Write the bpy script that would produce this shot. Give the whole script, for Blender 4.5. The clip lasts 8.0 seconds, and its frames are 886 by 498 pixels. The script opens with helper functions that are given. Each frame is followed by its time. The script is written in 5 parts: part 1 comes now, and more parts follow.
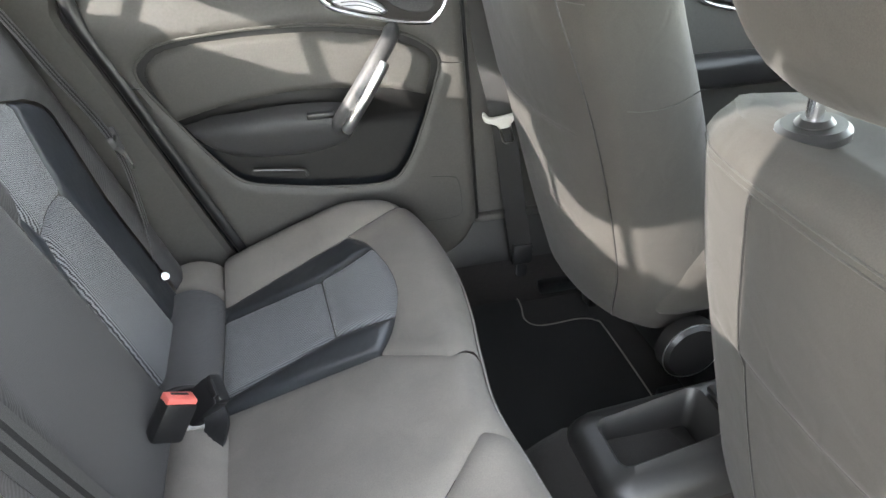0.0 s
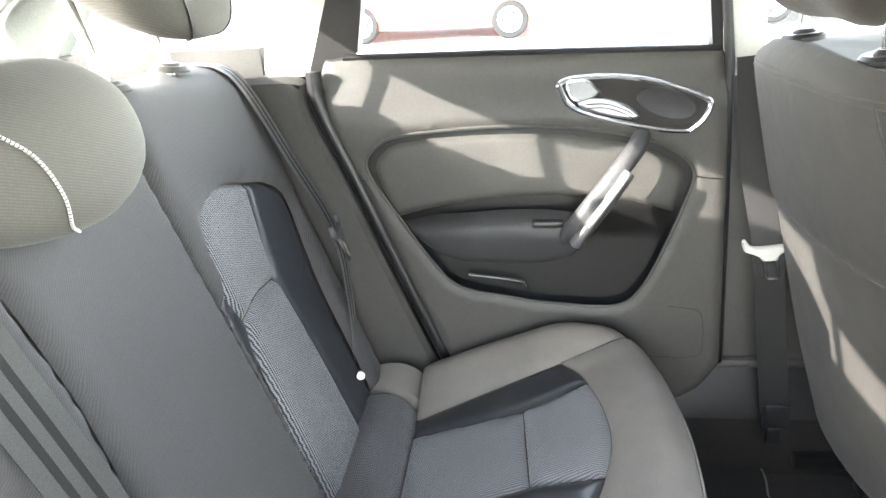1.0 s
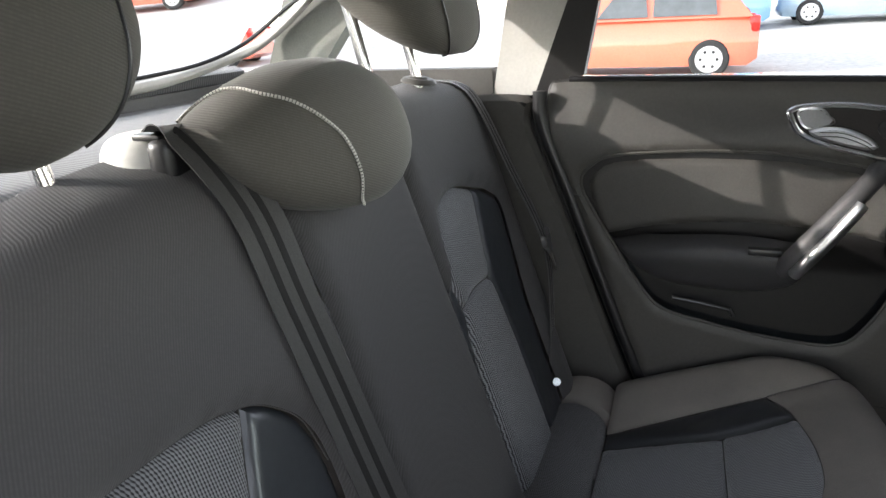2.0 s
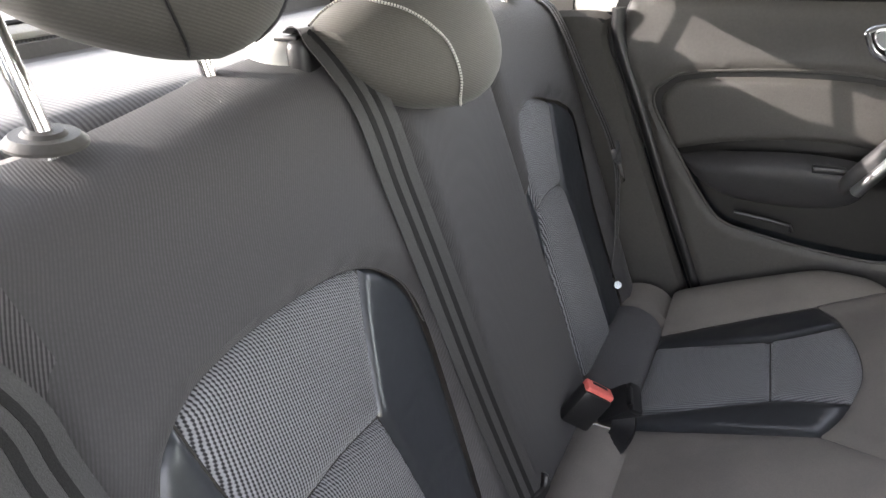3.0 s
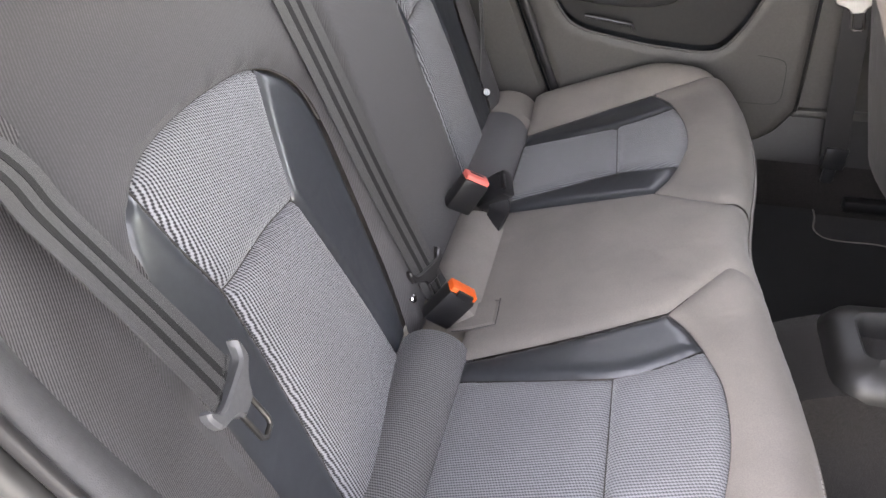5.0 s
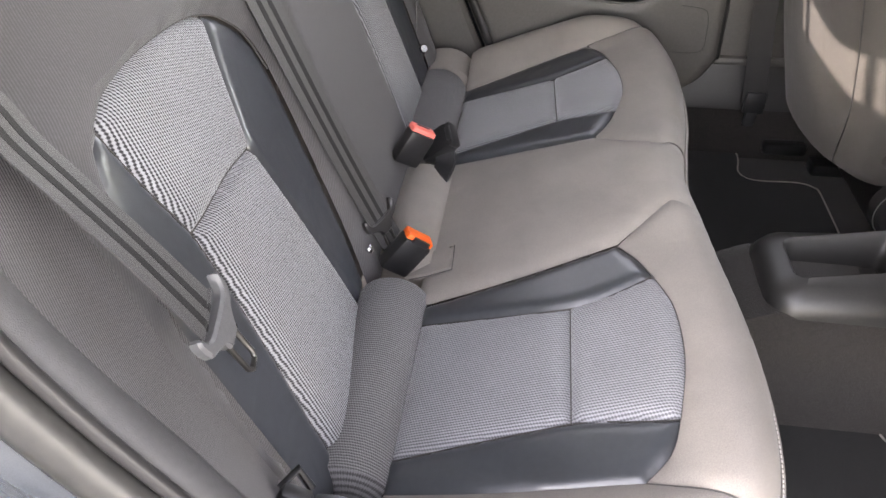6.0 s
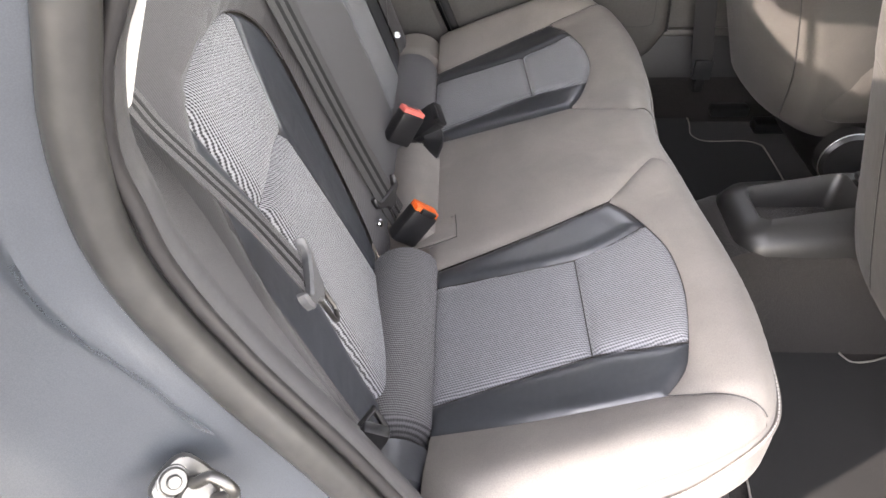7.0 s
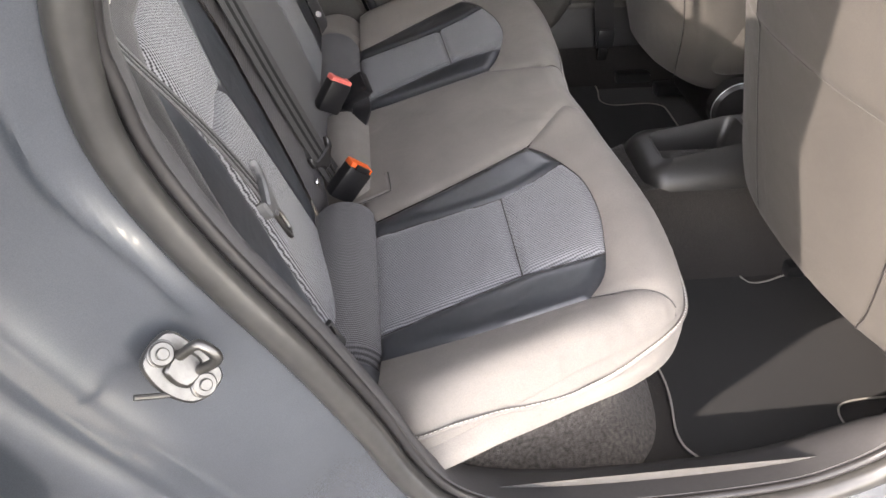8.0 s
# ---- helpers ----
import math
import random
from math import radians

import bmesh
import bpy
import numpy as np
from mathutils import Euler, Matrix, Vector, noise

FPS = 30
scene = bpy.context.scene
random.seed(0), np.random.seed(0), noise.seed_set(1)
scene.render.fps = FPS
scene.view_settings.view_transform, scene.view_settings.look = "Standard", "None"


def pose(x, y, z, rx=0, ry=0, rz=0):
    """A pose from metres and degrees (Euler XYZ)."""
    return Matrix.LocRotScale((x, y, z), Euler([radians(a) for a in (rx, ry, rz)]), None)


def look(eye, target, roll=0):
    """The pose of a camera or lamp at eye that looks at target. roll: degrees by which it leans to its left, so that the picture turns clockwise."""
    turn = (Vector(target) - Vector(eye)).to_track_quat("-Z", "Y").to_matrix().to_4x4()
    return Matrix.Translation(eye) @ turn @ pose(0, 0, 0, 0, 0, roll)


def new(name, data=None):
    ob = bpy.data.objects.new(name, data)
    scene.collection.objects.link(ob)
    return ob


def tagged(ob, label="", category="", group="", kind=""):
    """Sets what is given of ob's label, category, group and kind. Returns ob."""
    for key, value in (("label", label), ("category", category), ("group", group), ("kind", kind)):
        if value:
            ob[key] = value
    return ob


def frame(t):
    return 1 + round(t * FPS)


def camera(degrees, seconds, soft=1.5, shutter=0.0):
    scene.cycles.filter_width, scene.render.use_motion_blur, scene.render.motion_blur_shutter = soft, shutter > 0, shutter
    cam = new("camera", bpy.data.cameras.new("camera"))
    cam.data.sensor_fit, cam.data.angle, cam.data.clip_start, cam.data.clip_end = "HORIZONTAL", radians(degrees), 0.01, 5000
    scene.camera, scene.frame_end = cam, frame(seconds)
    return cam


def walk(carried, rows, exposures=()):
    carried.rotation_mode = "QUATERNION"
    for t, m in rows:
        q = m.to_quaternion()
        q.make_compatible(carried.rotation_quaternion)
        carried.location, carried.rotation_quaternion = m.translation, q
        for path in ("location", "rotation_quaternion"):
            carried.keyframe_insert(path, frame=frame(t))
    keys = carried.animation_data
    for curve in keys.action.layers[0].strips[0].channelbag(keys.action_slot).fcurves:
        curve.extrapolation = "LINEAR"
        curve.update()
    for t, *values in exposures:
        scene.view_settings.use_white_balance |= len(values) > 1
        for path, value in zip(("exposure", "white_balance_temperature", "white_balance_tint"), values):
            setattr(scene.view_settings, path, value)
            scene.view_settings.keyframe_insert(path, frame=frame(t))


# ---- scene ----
cam = camera(65.6, 8.0)
PATH = [
    (0, (0.221, -0.669, 1.054), (0.604, 0.996, 0.014), -1.9),
    (0.5, (0.259, -0.544, 1.007), (0.367, 1.227, 0.084), -2.9),
    (1, (0.236, -0.508, 1.014), (0.012, 1.328, 0.253), -3.2),
    (1.5, (0.203, -0.547, 1.011), (-0.319, 1.281, 0.39), -3.4),
    (2, (0.181, -0.598, 0.997), (-0.516, 1.163, 0.355), -2.8),
    (2.2, (0.178, -0.62, 0.997), (-0.563, 1.108, 0.313), -2.7),
    (3.3, (0.202, -0.742, 1.003), (-0.624, 0.846, 0.11), -2.7),
    (3.5, (0.207, -0.753, 1.003), (-0.601, 0.819, 0.068), -2.8),
    (4, (0.226, -0.788, 1.006), (-0.5, 0.757, -0.037), -3.1),
    (4.5, (0.22, -0.82, 0.998), (-0.346, 0.722, -0.143), -2.7),
    (5, (0.224, -0.853, 0.995), (-0.204, 0.674, -0.224), -2.3),
    (5.2, (0.217, -0.869, 0.987), (-0.155, 0.657, -0.251), -1.9),
    (6.3, (0.177, -0.916, 0.973), (-0.016, 0.603, -0.314), -0.9),
    (6.5, (0.156, -0.934, 0.981), (-0.017, 0.581, -0.313), -1.0),
    (7, (0.1, -0.994, 1.006), (0.051, 0.521, -0.299), -1.1),
    (7.5, (0.082, -1.055, 0.994), (0.156, 0.459, -0.31), -0.3),
    (8, (0.084, -1.113, 0.985), (0.241, 0.403, -0.309), -0.1),
]
walk(cam, [(t, look(eye, target, roll)) for t, eye, target, roll in PATH],
     exposures=[(0.0, 4.36, 6900, 10), (0.5, 5.05, 6700, 9), (1.0, 4.75, 6900, 10), (1.5, 3.80, 7000, 12), (2.0, 2.66, 6900, 13), (2.2, 2.6, 6900, 13),
                (3.3, 3.80, 7100, 19), (4.5, 4.36, 7200, 21), (6.5, 4.50, 7550, 20), (7.5, 4.42, 7550, 19), (8.0, 4.02, 7600, 19)])

# ---- world, sun ----
SUN_DIR = Vector((0.825, 0.445, -0.350)).normalized()
world = bpy.data.worlds.new("sky")
scene.world = world
world.use_nodes = True
wn = world.node_tree
sky = wn.nodes.new("ShaderNodeTexSky")
sky.sky_type = "NISHITA"
sky.sun_disc = False
sky.sun_elevation = math.asin(-SUN_DIR.z)
sky.sun_rotation = math.atan2(-SUN_DIR.x, -SUN_DIR.y)
sky.dust_density = 0.2
sky.air_density = 0.9
sky.ozone_density = 0.2
haze = wn.nodes.new("ShaderNodeHueSaturation")
haze.inputs["Saturation"].default_value = 0.45
wn.links.new(sky.outputs[0], haze.inputs["Color"])
wn.links.new(haze.outputs[0], wn.nodes["Background"].inputs[0])
wn.nodes["Background"].inputs[1].default_value = 0.15
sun = new("sun", bpy.data.lights.new("sun", "SUN"))
sun.data.energy = 1.0
sun.data.angle = radians(0.55)
sun.data.color = (1.0, 0.985, 0.96)
sun.matrix_world = look((-8, -4, 4), Vector((-8, -4, 4)) + SUN_DIR)

# ---- materials ----
def mat(name, col, rough=0.8, metal=0.0, var=0.25, scale=60.0, bump=0.15, bscale=None, bdist=0.0006,
        sheen=0.0, coat=0.0, col2=None, stain=0.12, sscale=6.0, spec=0.5, slack=0.0):
    m = bpy.data.materials.new(name)
    m.use_nodes = True
    nt = m.node_tree
    nd, ln = nt.nodes, nt.links
    b = nd["Principled BSDF"]
    geo = nd.new("ShaderNodeNewGeometry")
    n1 = nd.new("ShaderNodeTexNoise")
    n1.inputs["Scale"].default_value = scale
    n1.inputs["Detail"].default_value = 6
    n2 = nd.new("ShaderNodeTexNoise")
    n2.inputs["Scale"].default_value = sscale
    n2.inputs["Detail"].default_value = 4
    for n in (n1, n2):
        ln.new(geo.outputs["Position"], n.inputs["Vector"])
    r1 = nd.new("ShaderNodeMapRange")
    r1.inputs[1].default_value, r1.inputs[2].default_value = 0.3, 0.7
    ln.new(n1.outputs[0], r1.inputs[0])
    mix = nd.new("ShaderNodeMix")
    mix.data_type = "RGBA"
    c2 = col2 or tuple(c * (1 + var) for c in col)
    mix.inputs[6].default_value = (*[c * (1 - var) for c in col], 1)
    mix.inputs[7].default_value = (*c2, 1)
    ln.new(r1.outputs[0], mix.inputs[0])
    r2 = nd.new("ShaderNodeMapRange")
    r2.inputs[1].default_value, r2.inputs[2].default_value = 0.3, 0.7
    r2.inputs[3].default_value, r2.inputs[4].default_value = 1 - stain, 1 + stain
    ln.new(n2.outputs[0], r2.inputs[0])
    mul = nd.new("ShaderNodeVectorMath")
    mul.operation = "SCALE"
    ln.new(mix.outputs[2], mul.inputs[0])
    ln.new(r2.outputs[0], mul.inputs[3])
    ln.new(mul.outputs[0], b.inputs["Base Color"])
    rr = nd.new("ShaderNodeMapRange")
    rr.inputs[3].default_value, rr.inputs[4].default_value = max(0.02, rough - 0.06), min(1, rough + 0.06)
    ln.new(n2.outputs[0], rr.inputs[0])
    ln.new(rr.outputs[0], b.inputs["Roughness"])
    b.inputs["Metallic"].default_value = metal
    b.inputs["Specular IOR Level"].default_value = spec
    if sheen:
        b.inputs["Sheen Weight"].default_value = sheen
        b.inputs["Sheen Roughness"].default_value = 0.4
    if coat:
        b.inputs["Coat Weight"].default_value = coat
        b.inputs["Coat Roughness"].default_value = 0.04
    if bump:
        bn = nd.new("ShaderNodeTexNoise")
        bn.inputs["Scale"].default_value = bscale or scale * 4
        bn.inputs["Detail"].default_value = 3
        ln.new(geo.outputs["Position"], bn.inputs["Vector"])
        bp = nd.new("ShaderNodeBump")
        bp.inputs["Strength"].default_value = bump
        bp.inputs["Distance"].default_value = bdist
        ln.new(bn.outputs[0], bp.inputs["Height"])
        ln.new(bp.outputs[0], b.inputs["Normal"])
        if slack:
            sn = nd.new("ShaderNodeTexNoise")
            sn.inputs["Scale"].default_value = 16
            sn.inputs["Detail"].default_value = 2
            sn.inputs["Distortion"].default_value = 0.6
            ln.new(geo.outputs["Position"], sn.inputs["Vector"])
            sb = nd.new("ShaderNodeBump")
            sb.inputs["Strength"].default_value = slack
            sb.inputs["Distance"].default_value = 0.006
            ln.new(sn.outputs[0], sb.inputs["Height"])
            ln.new(sb.outputs[0], bp.inputs["Normal"])
    return m


def weave(name, light, dark, vec, pitch, cross, cpitch, rough=0.85, bump=0.6, amount=1.0, crossed=0.08, sheen=0.25):
    """A ribbed woven cloth: ribs across the direction vec, broken up along the direction cross."""
    m = mat(name, light, rough, var=0.12, scale=300, bump=0, stain=0.08, sheen=sheen)
    nt = m.node_tree
    nd, ln = nt.nodes, nt.links
    b = nd["Principled BSDF"]
    geo = nd.new("ShaderNodeNewGeometry")

    def rib(d, p, shift=None):
        dot = nd.new("ShaderNodeVectorMath")
        dot.operation = "DOT_PRODUCT"
        dot.inputs[1].default_value = Vector(d) * (2 * math.pi / p)
        ln.new(geo.outputs["Position"], dot.inputs[0])
        s = nd.new("ShaderNodeMath")
        s.operation = "SINE"
        if shift:
            add = nd.new("ShaderNodeMath")
            ln.new(dot.outputs["Value"], add.inputs[0])
            ln.new(shift, add.inputs[1])
            ln.new(add.outputs[0], s.inputs[0])
        else:
            ln.new(dot.outputs["Value"], s.inputs[0])
        return s.outputs[0]

    a = rib(vec, pitch)
    c = rib(cross, cpitch)
    mm = nd.new("ShaderNodeMath")
    mm.operation = "MULTIPLY_ADD"
    mm.inputs[1].default_value = crossed
    ln.new(c, mm.inputs[0])
    ln.new(a, mm.inputs[2])
    mr = nd.new("ShaderNodeMapRange")
    mr.inputs[1].default_value, mr.inputs[2].default_value = -0.7, 0.7
    mr.inputs[4].default_value = amount
    ln.new(mm.outputs[0], mr.inputs[0])
    mix = nd.new("ShaderNodeMix")
    mix.data_type = "RGBA"
    mix.inputs[6].default_value = (*dark, 1)
    old = b.inputs["Base Color"].links[0].from_socket
    ln.new(old, mix.inputs[7])
    ln.new(mr.outputs[0], mix.inputs[0])
    ln.new(mix.outputs[2], b.inputs["Base Color"])
    bp = nd.new("ShaderNodeBump")
    bp.inputs["Strength"].default_value = bump
    bp.inputs["Distance"].default_value = 0.0005
    ln.new(mr.outputs[0], bp.inputs["Height"])
    ln.new(bp.outputs[0], b.inputs["Normal"])
    return m


def pearl(name, light, dark, pa, pb, broken=0.35, sheen=0.2):
    """A woven cloth of staggered pale loops on dark ground, laid out by the panel's own measure."""
    m = mat(name, light, 0.8, var=0.10, scale=250, bump=0, stain=0.08, sheen=sheen)
    nt = m.node_tree
    nd, ln = nt.nodes, nt.links
    b = nd["Principled BSDF"]
    uv = nd.new("ShaderNodeUVMap")
    uv.uv_map = "UVMap"
    waves = []
    for d, p in ((Vector((1, -0.04, 0)), pa), (Vector((0.36, 0.93, 0)), pb)):
        dot = nd.new("ShaderNodeVectorMath")
        dot.operation = "DOT_PRODUCT"
        dot.inputs[1].default_value = d.normalized() * (2 * math.pi / p)
        ln.new(uv.outputs[0], dot.inputs[0])
        si = nd.new("ShaderNodeMath")
        si.operation = "SINE"
        ln.new(dot.outputs["Value"], si.inputs[0])
        waves.append(si.outputs[0])
    pr = nd.new("ShaderNodeMath")
    pr.operation = "MULTIPLY_ADD"
    pr.inputs[1].default_value = broken
    ln.new(waves[1], pr.inputs[0])
    ln.new(waves[0], pr.inputs[2])
    mr = nd.new("ShaderNodeMapRange")
    mr.inputs[1].default_value, mr.inputs[2].default_value = -0.8, 0.6
    ln.new(pr.outputs[0], mr.inputs[0])
    mix = nd.new("ShaderNodeMix")
    mix.data_type = "RGBA"
    mix.inputs[6].default_value = (*dark, 1)
    old = b.inputs["Base Color"].links[0].from_socket
    ln.new(old, mix.inputs[7])
    ln.new(mr.outputs[0], mix.inputs[0])
    ln.new(mix.outputs[2], b.inputs["Base Color"])
    bp = nd.new("ShaderNodeBump")
    bp.inputs["Strength"].default_value = 0.6
    bp.inputs["Distance"].default_value = 0.0006
    ln.new(mr.outputs[0], bp.inputs["Height"])
    ln.new(bp.outputs[0], b.inputs["Normal"])
    return m


def glass_mat(name, tint, rough=0.0):
    m = bpy.data.materials.new(name)
    m.use_nodes = True
    b = m.node_tree.nodes["Principled BSDF"]
    b.inputs["Base Color"].default_value = (*tint, 1)
    b.inputs["Transmission Weight"].default_value = 1.0
    b.inputs["Roughness"].default_value = rough
    b.inputs["IOR"].default_value = 1.05
    return m


# Cushion tone lifted for the brighter light that falls there.
M_CLOTH = mat("grey_cloth", (0.192, 0.174, 0.157), 0.88, var=0.16, scale=900, bump=0.35, bscale=1400, bdist=0.0004, stain=0.09, sscale=14, sheen=0.1, slack=0.35)
M_HEADCLOTH = weave("fine_ribbed_headrest_cloth", (0.084, 0.079, 0.069), (0.070, 0.066, 0.057), (0.1, 0.35, 0.93), 0.0026, (0.1, 0.93, -0.35), 0.0034, bump=0.3, crossed=0.3, sheen=0.1)
# Front seat cloth set far below the bench cloth: shade put into its colour.
M_SEATBACK = mat("shade_toned_seat_cloth", (0.037, 0.0335, 0.0295), 0.85, var=0.14, scale=700, bump=0.35, bscale=1300, bdist=0.0004, stain=0.12, sscale=9, sheen=0.05, slack=0.4)
# Same cloth on the backrests, with their shade worked into a darker tone.
M_CLOTHRIB = weave("shaded_ribbed_grey_cloth", (0.065, 0.0622, 0.0635), (0.050, 0.0478, 0.0488), (0.18, 0.83, -0.52), 0.0026, (-0.26, 0.55, 0.79), 0.0040, bump=0.3, crossed=0.15, sheen=0.12)
M_WINGRIB = weave("ribbed_bolster_cloth", (0.098, 0.092, 0.093), (0.022, 0.0205, 0.021), (0.18, 0.83, -0.52), 0.0027, (-0.26, 0.55, 0.79), 0.0040, bump=0.3, crossed=0.1, sheen=0.1)
M_FABRIC = pearl("pearl_weave_fabric", (0.262, 0.264, 0.277), (0.013, 0.013, 0.015), 0.0037, 0.0031, 0.5)
M_CUSHION = pearl("fine_pearl_weave_fabric", (0.228, 0.230, 0.241), (0.072, 0.073, 0.078), 0.0036, 0.0031, 0.6, 0.45)
M_ROLL = pearl("dark_fine_weave_fabric", (0.152, 0.149, 0.152), (0.042, 0.041, 0.042), 0.0036, 0.0030, 0.6)
M_LEATHER = mat("blue_black_leatherette", (0.028, 0.031, 0.036), 0.33, var=0.12, scale=120, bump=0.2, bscale=700, bdist=0.0004, slack=0.4, spec=1.0)
M_TRIM = mat("grey_soft_trim", (0.053, 0.0500, 0.0455), 0.56, var=0.10, scale=200, bump=0.45, bscale=900, bdist=0.0005, stain=0.06)
M_TRIMMID = mat("dark_grey_soft_trim", (0.046, 0.045, 0.046), 0.6, var=0.10, scale=200, bump=0.45, bscale=900, bdist=0.0005, stain=0.06)
M_TRIMDARK = mat("dark_hard_plastic", (0.018, 0.017, 0.017), 0.36, var=0.12, scale=250, bump=0.3, bscale=900, bdist=0.0003)
M_CONSOLE = mat("dark_grey_console_plastic", (0.019, 0.0185, 0.018), 0.40, var=0.1, scale=250, bump=0.3, bscale=900, bdist=0.0003)
M_PAD = mat("door_pad_vinyl", (0.057, 0.0535, 0.0485), 0.62, var=0.12, scale=400, bump=0.4, bscale=1300, bdist=0.0004)
M_POCKET = mat("black_pocket_plastic", (0.009, 0.0085, 0.0085), 0.5, var=0.2, scale=150, bump=0.3, bscale=900, bdist=0.0003, spec=0.4)
M_BLACK = mat("black_plastic", (0.012, 0.012, 0.013), 0.38, var=0.2, scale=150, bump=0.1)
M_PALE = mat("pale_pillar_trim", (0.52, 0.51, 0.48), 0.7, var=0.05, scale=200, bump=0.2, bscale=600)
M_DPILLAR = mat("olive_grey_pillar_cloth", (0.20, 0.205, 0.185), 0.9, var=0.12, scale=400, bump=0.3, bscale=900)
M_HEADLINER = mat("grey_headliner_cloth", (0.42, 0.413, 0.395), 0.95, var=0.08, scale=500, bump=0.3, bscale=900)
M_CARPET = mat("black_carpet", (0.017, 0.0145, 0.013), 0.98, var=0.5, scale=350, bump=0.9, bscale=700, bdist=0.002, sheen=0.15)
M_FELT = mat("brown_grey_felt_carpet", (0.10, 0.088, 0.076), 0.98, var=0.5, scale=160, bump=0.9, bscale=500, bdist=0.002, sheen=0.2)
M_MAT = mat("black_velour_mat", (0.014, 0.014, 0.014), 0.97, var=0.4, scale=500, bump=0.8, bscale=900, bdist=0.0012, sheen=0.1)
M_SEAM = mat("dark_grey_seam_thread", (0.05, 0.047, 0.044), 0.8, var=0.15, scale=400, bump=0.1)
M_PIPING = mat("grey_piping", (0.27, 0.255, 0.23), 0.7, var=0.15, scale=400, bump=0.2)
M_STITCH = mat("pale_thread", (0.55, 0.53, 0.49), 0.7, var=0.15, scale=600, bump=0.2)
M_CHROME = mat("chrome", (0.80, 0.80, 0.81), 0.17, 1.0, var=0.03, scale=60, bump=0.0)
M_ALU = mat("brushed_aluminium", (0.74, 0.74, 0.74), 0.32, 1.0, var=0.06, scale=300, bump=0.1)
M_STEEL = mat("zinc_steel", (0.14, 0.137, 0.13), 0.42, 1.0, var=0.2, scale=90, bump=0.2)
M_PAINT = mat("blue_grey_car_paint", (0.064, 0.072, 0.082), 0.22, 0.35, var=0.10, scale=1200, bump=0.015, coat=1.0, stain=0.10, sscale=9)
M_RUBBER = mat("dusty_rubber_seal", (0.027, 0.0263, 0.0252), 0.33, var=0.12, scale=90, bump=0.06, bscale=300, col2=(0.036, 0.035, 0.0325), stain=0.1, sscale=14, spec=0.7)
M_WEB = mat("dark_grey_belt_webbing", (0.042, 0.0405, 0.0405), 0.46, var=0.25, scale=900, bump=0.6, bscale=1100, bdist=0.0006, stain=0.08, spec=0.4, sheen=0.15)
M_WEBBAND = mat("belt_webbing_band", (0.016, 0.0155, 0.0155), 0.6, var=0.2, scale=900, bump=0.5, bscale=1100, bdist=0.0005, stain=0.05, spec=0.2)
M_TONGUE = mat("grey_tongue_plastic", (0.085, 0.085, 0.086), 0.40, var=0.1, scale=200, bump=0.15)
M_WHITE = mat("white_plastic", (0.5, 0.49, 0.46), 0.45, var=0.05, scale=100, bump=0.1)
M_RED = mat("red_button_plastic", (0.80, 0.17, 0.14), 0.4, var=0.08, scale=100, bump=0.0)
M_ORANGE = mat("orange_button_plastic", (0.85, 0.13, 0.02), 0.4, var=0.08, scale=100, bump=0.0)
M_SHELF = weave("ribbed_grey_parcel_shelf", (0.13, 0.13, 0.132), (0.06, 0.06, 0.062), (0, 1, 0), 0.0065, (1, 0, 0), 0.004, bump=0.5, crossed=0.05, sheen=0.2)
M_DISH = mat("matt_black_dish", (0.020, 0.0175, 0.0165), 0.62, var=0.3, scale=700, bump=0.3, bscale=900, bdist=0.0003, spec=0.3)
# Tint for the unseen front glass, chosen to hold back light from ahead.
M_TINT = glass_mat("light_cutting_green_glass", (0.62, 0.70, 0.66))
M_GLASS = glass_mat("clear_glass", (0.93, 0.96, 0.95))
# Far ground paled to look overexposed; near ground darkened to cut bounced light.
M_FARGROUND = mat("brightened_far_ground", (0.45, 0.44, 0.42), 0.9, var=0.15, scale=12, bump=0.4, bscale=60, bdist=0.003, sscale=0.4)
M_ASPHALT = mat("asphalt", (0.085, 0.083, 0.08), 0.9, var=0.3, scale=30, bump=0.6, bscale=120, bdist=0.004, sscale=0.4)
M_TYRE = mat("tyre_rubber", (0.02, 0.02, 0.02), 0.8, var=0.2, scale=40)
M_RIM = mat("silver_rim", (0.55, 0.55, 0.56), 0.35, 0.6, var=0.05, scale=40, bump=0)
M_WINDOW = mat("dark_car_glass", (0.10, 0.11, 0.115), 0.05, var=0.1, scale=5, bump=0)
M_LAMP = mat("red_tail_lamp", (0.5, 0.02, 0.015), 0.15, var=0.1, scale=20, bump=0)


def paint(name, col):
    return mat(name, col, 0.3, var=0.05, scale=30, bump=0, coat=0.8, stain=0.05, sscale=1.0)


# ---- mesh helpers ----
ROOT = {}


def thing(name, loc, label, category, group="", kind=""):
    e = new(name)
    e.empty_display_size = 0.05
    e.location = loc
    ROOT[e] = Vector(loc)
    return tagged(e, label, category, group, kind)


def link_mesh(name, vf, m, root, smooth=True):
    me = bpy.data.meshes.new(name)
    v, f, *uv = vf
    me.from_pydata([tuple(Vector(p) - root) for p in v], [], [tuple(int(i) for i in q) for q in f])
    if uv:
        layer = me.uv_layers.new(name="UVMap")
        for lp in me.loops:
            layer.data[lp.index].uv = uv[0][lp.vertex_index]
    bm = bmesh.new()
    bm.from_mesh(me)
    bmesh.ops.remove_doubles(bm, verts=bm.verts, dist=1e-6)
    bmesh.ops.recalc_face_normals(bm, faces=bm.faces)
    bm.to_mesh(me)
    bm.free()
    for p in me.polygons:
        p.use_smooth = smooth
    me.materials.append(m)
    if smooth:
        me.set_sharp_from_angle(angle=radians(42))
    return me


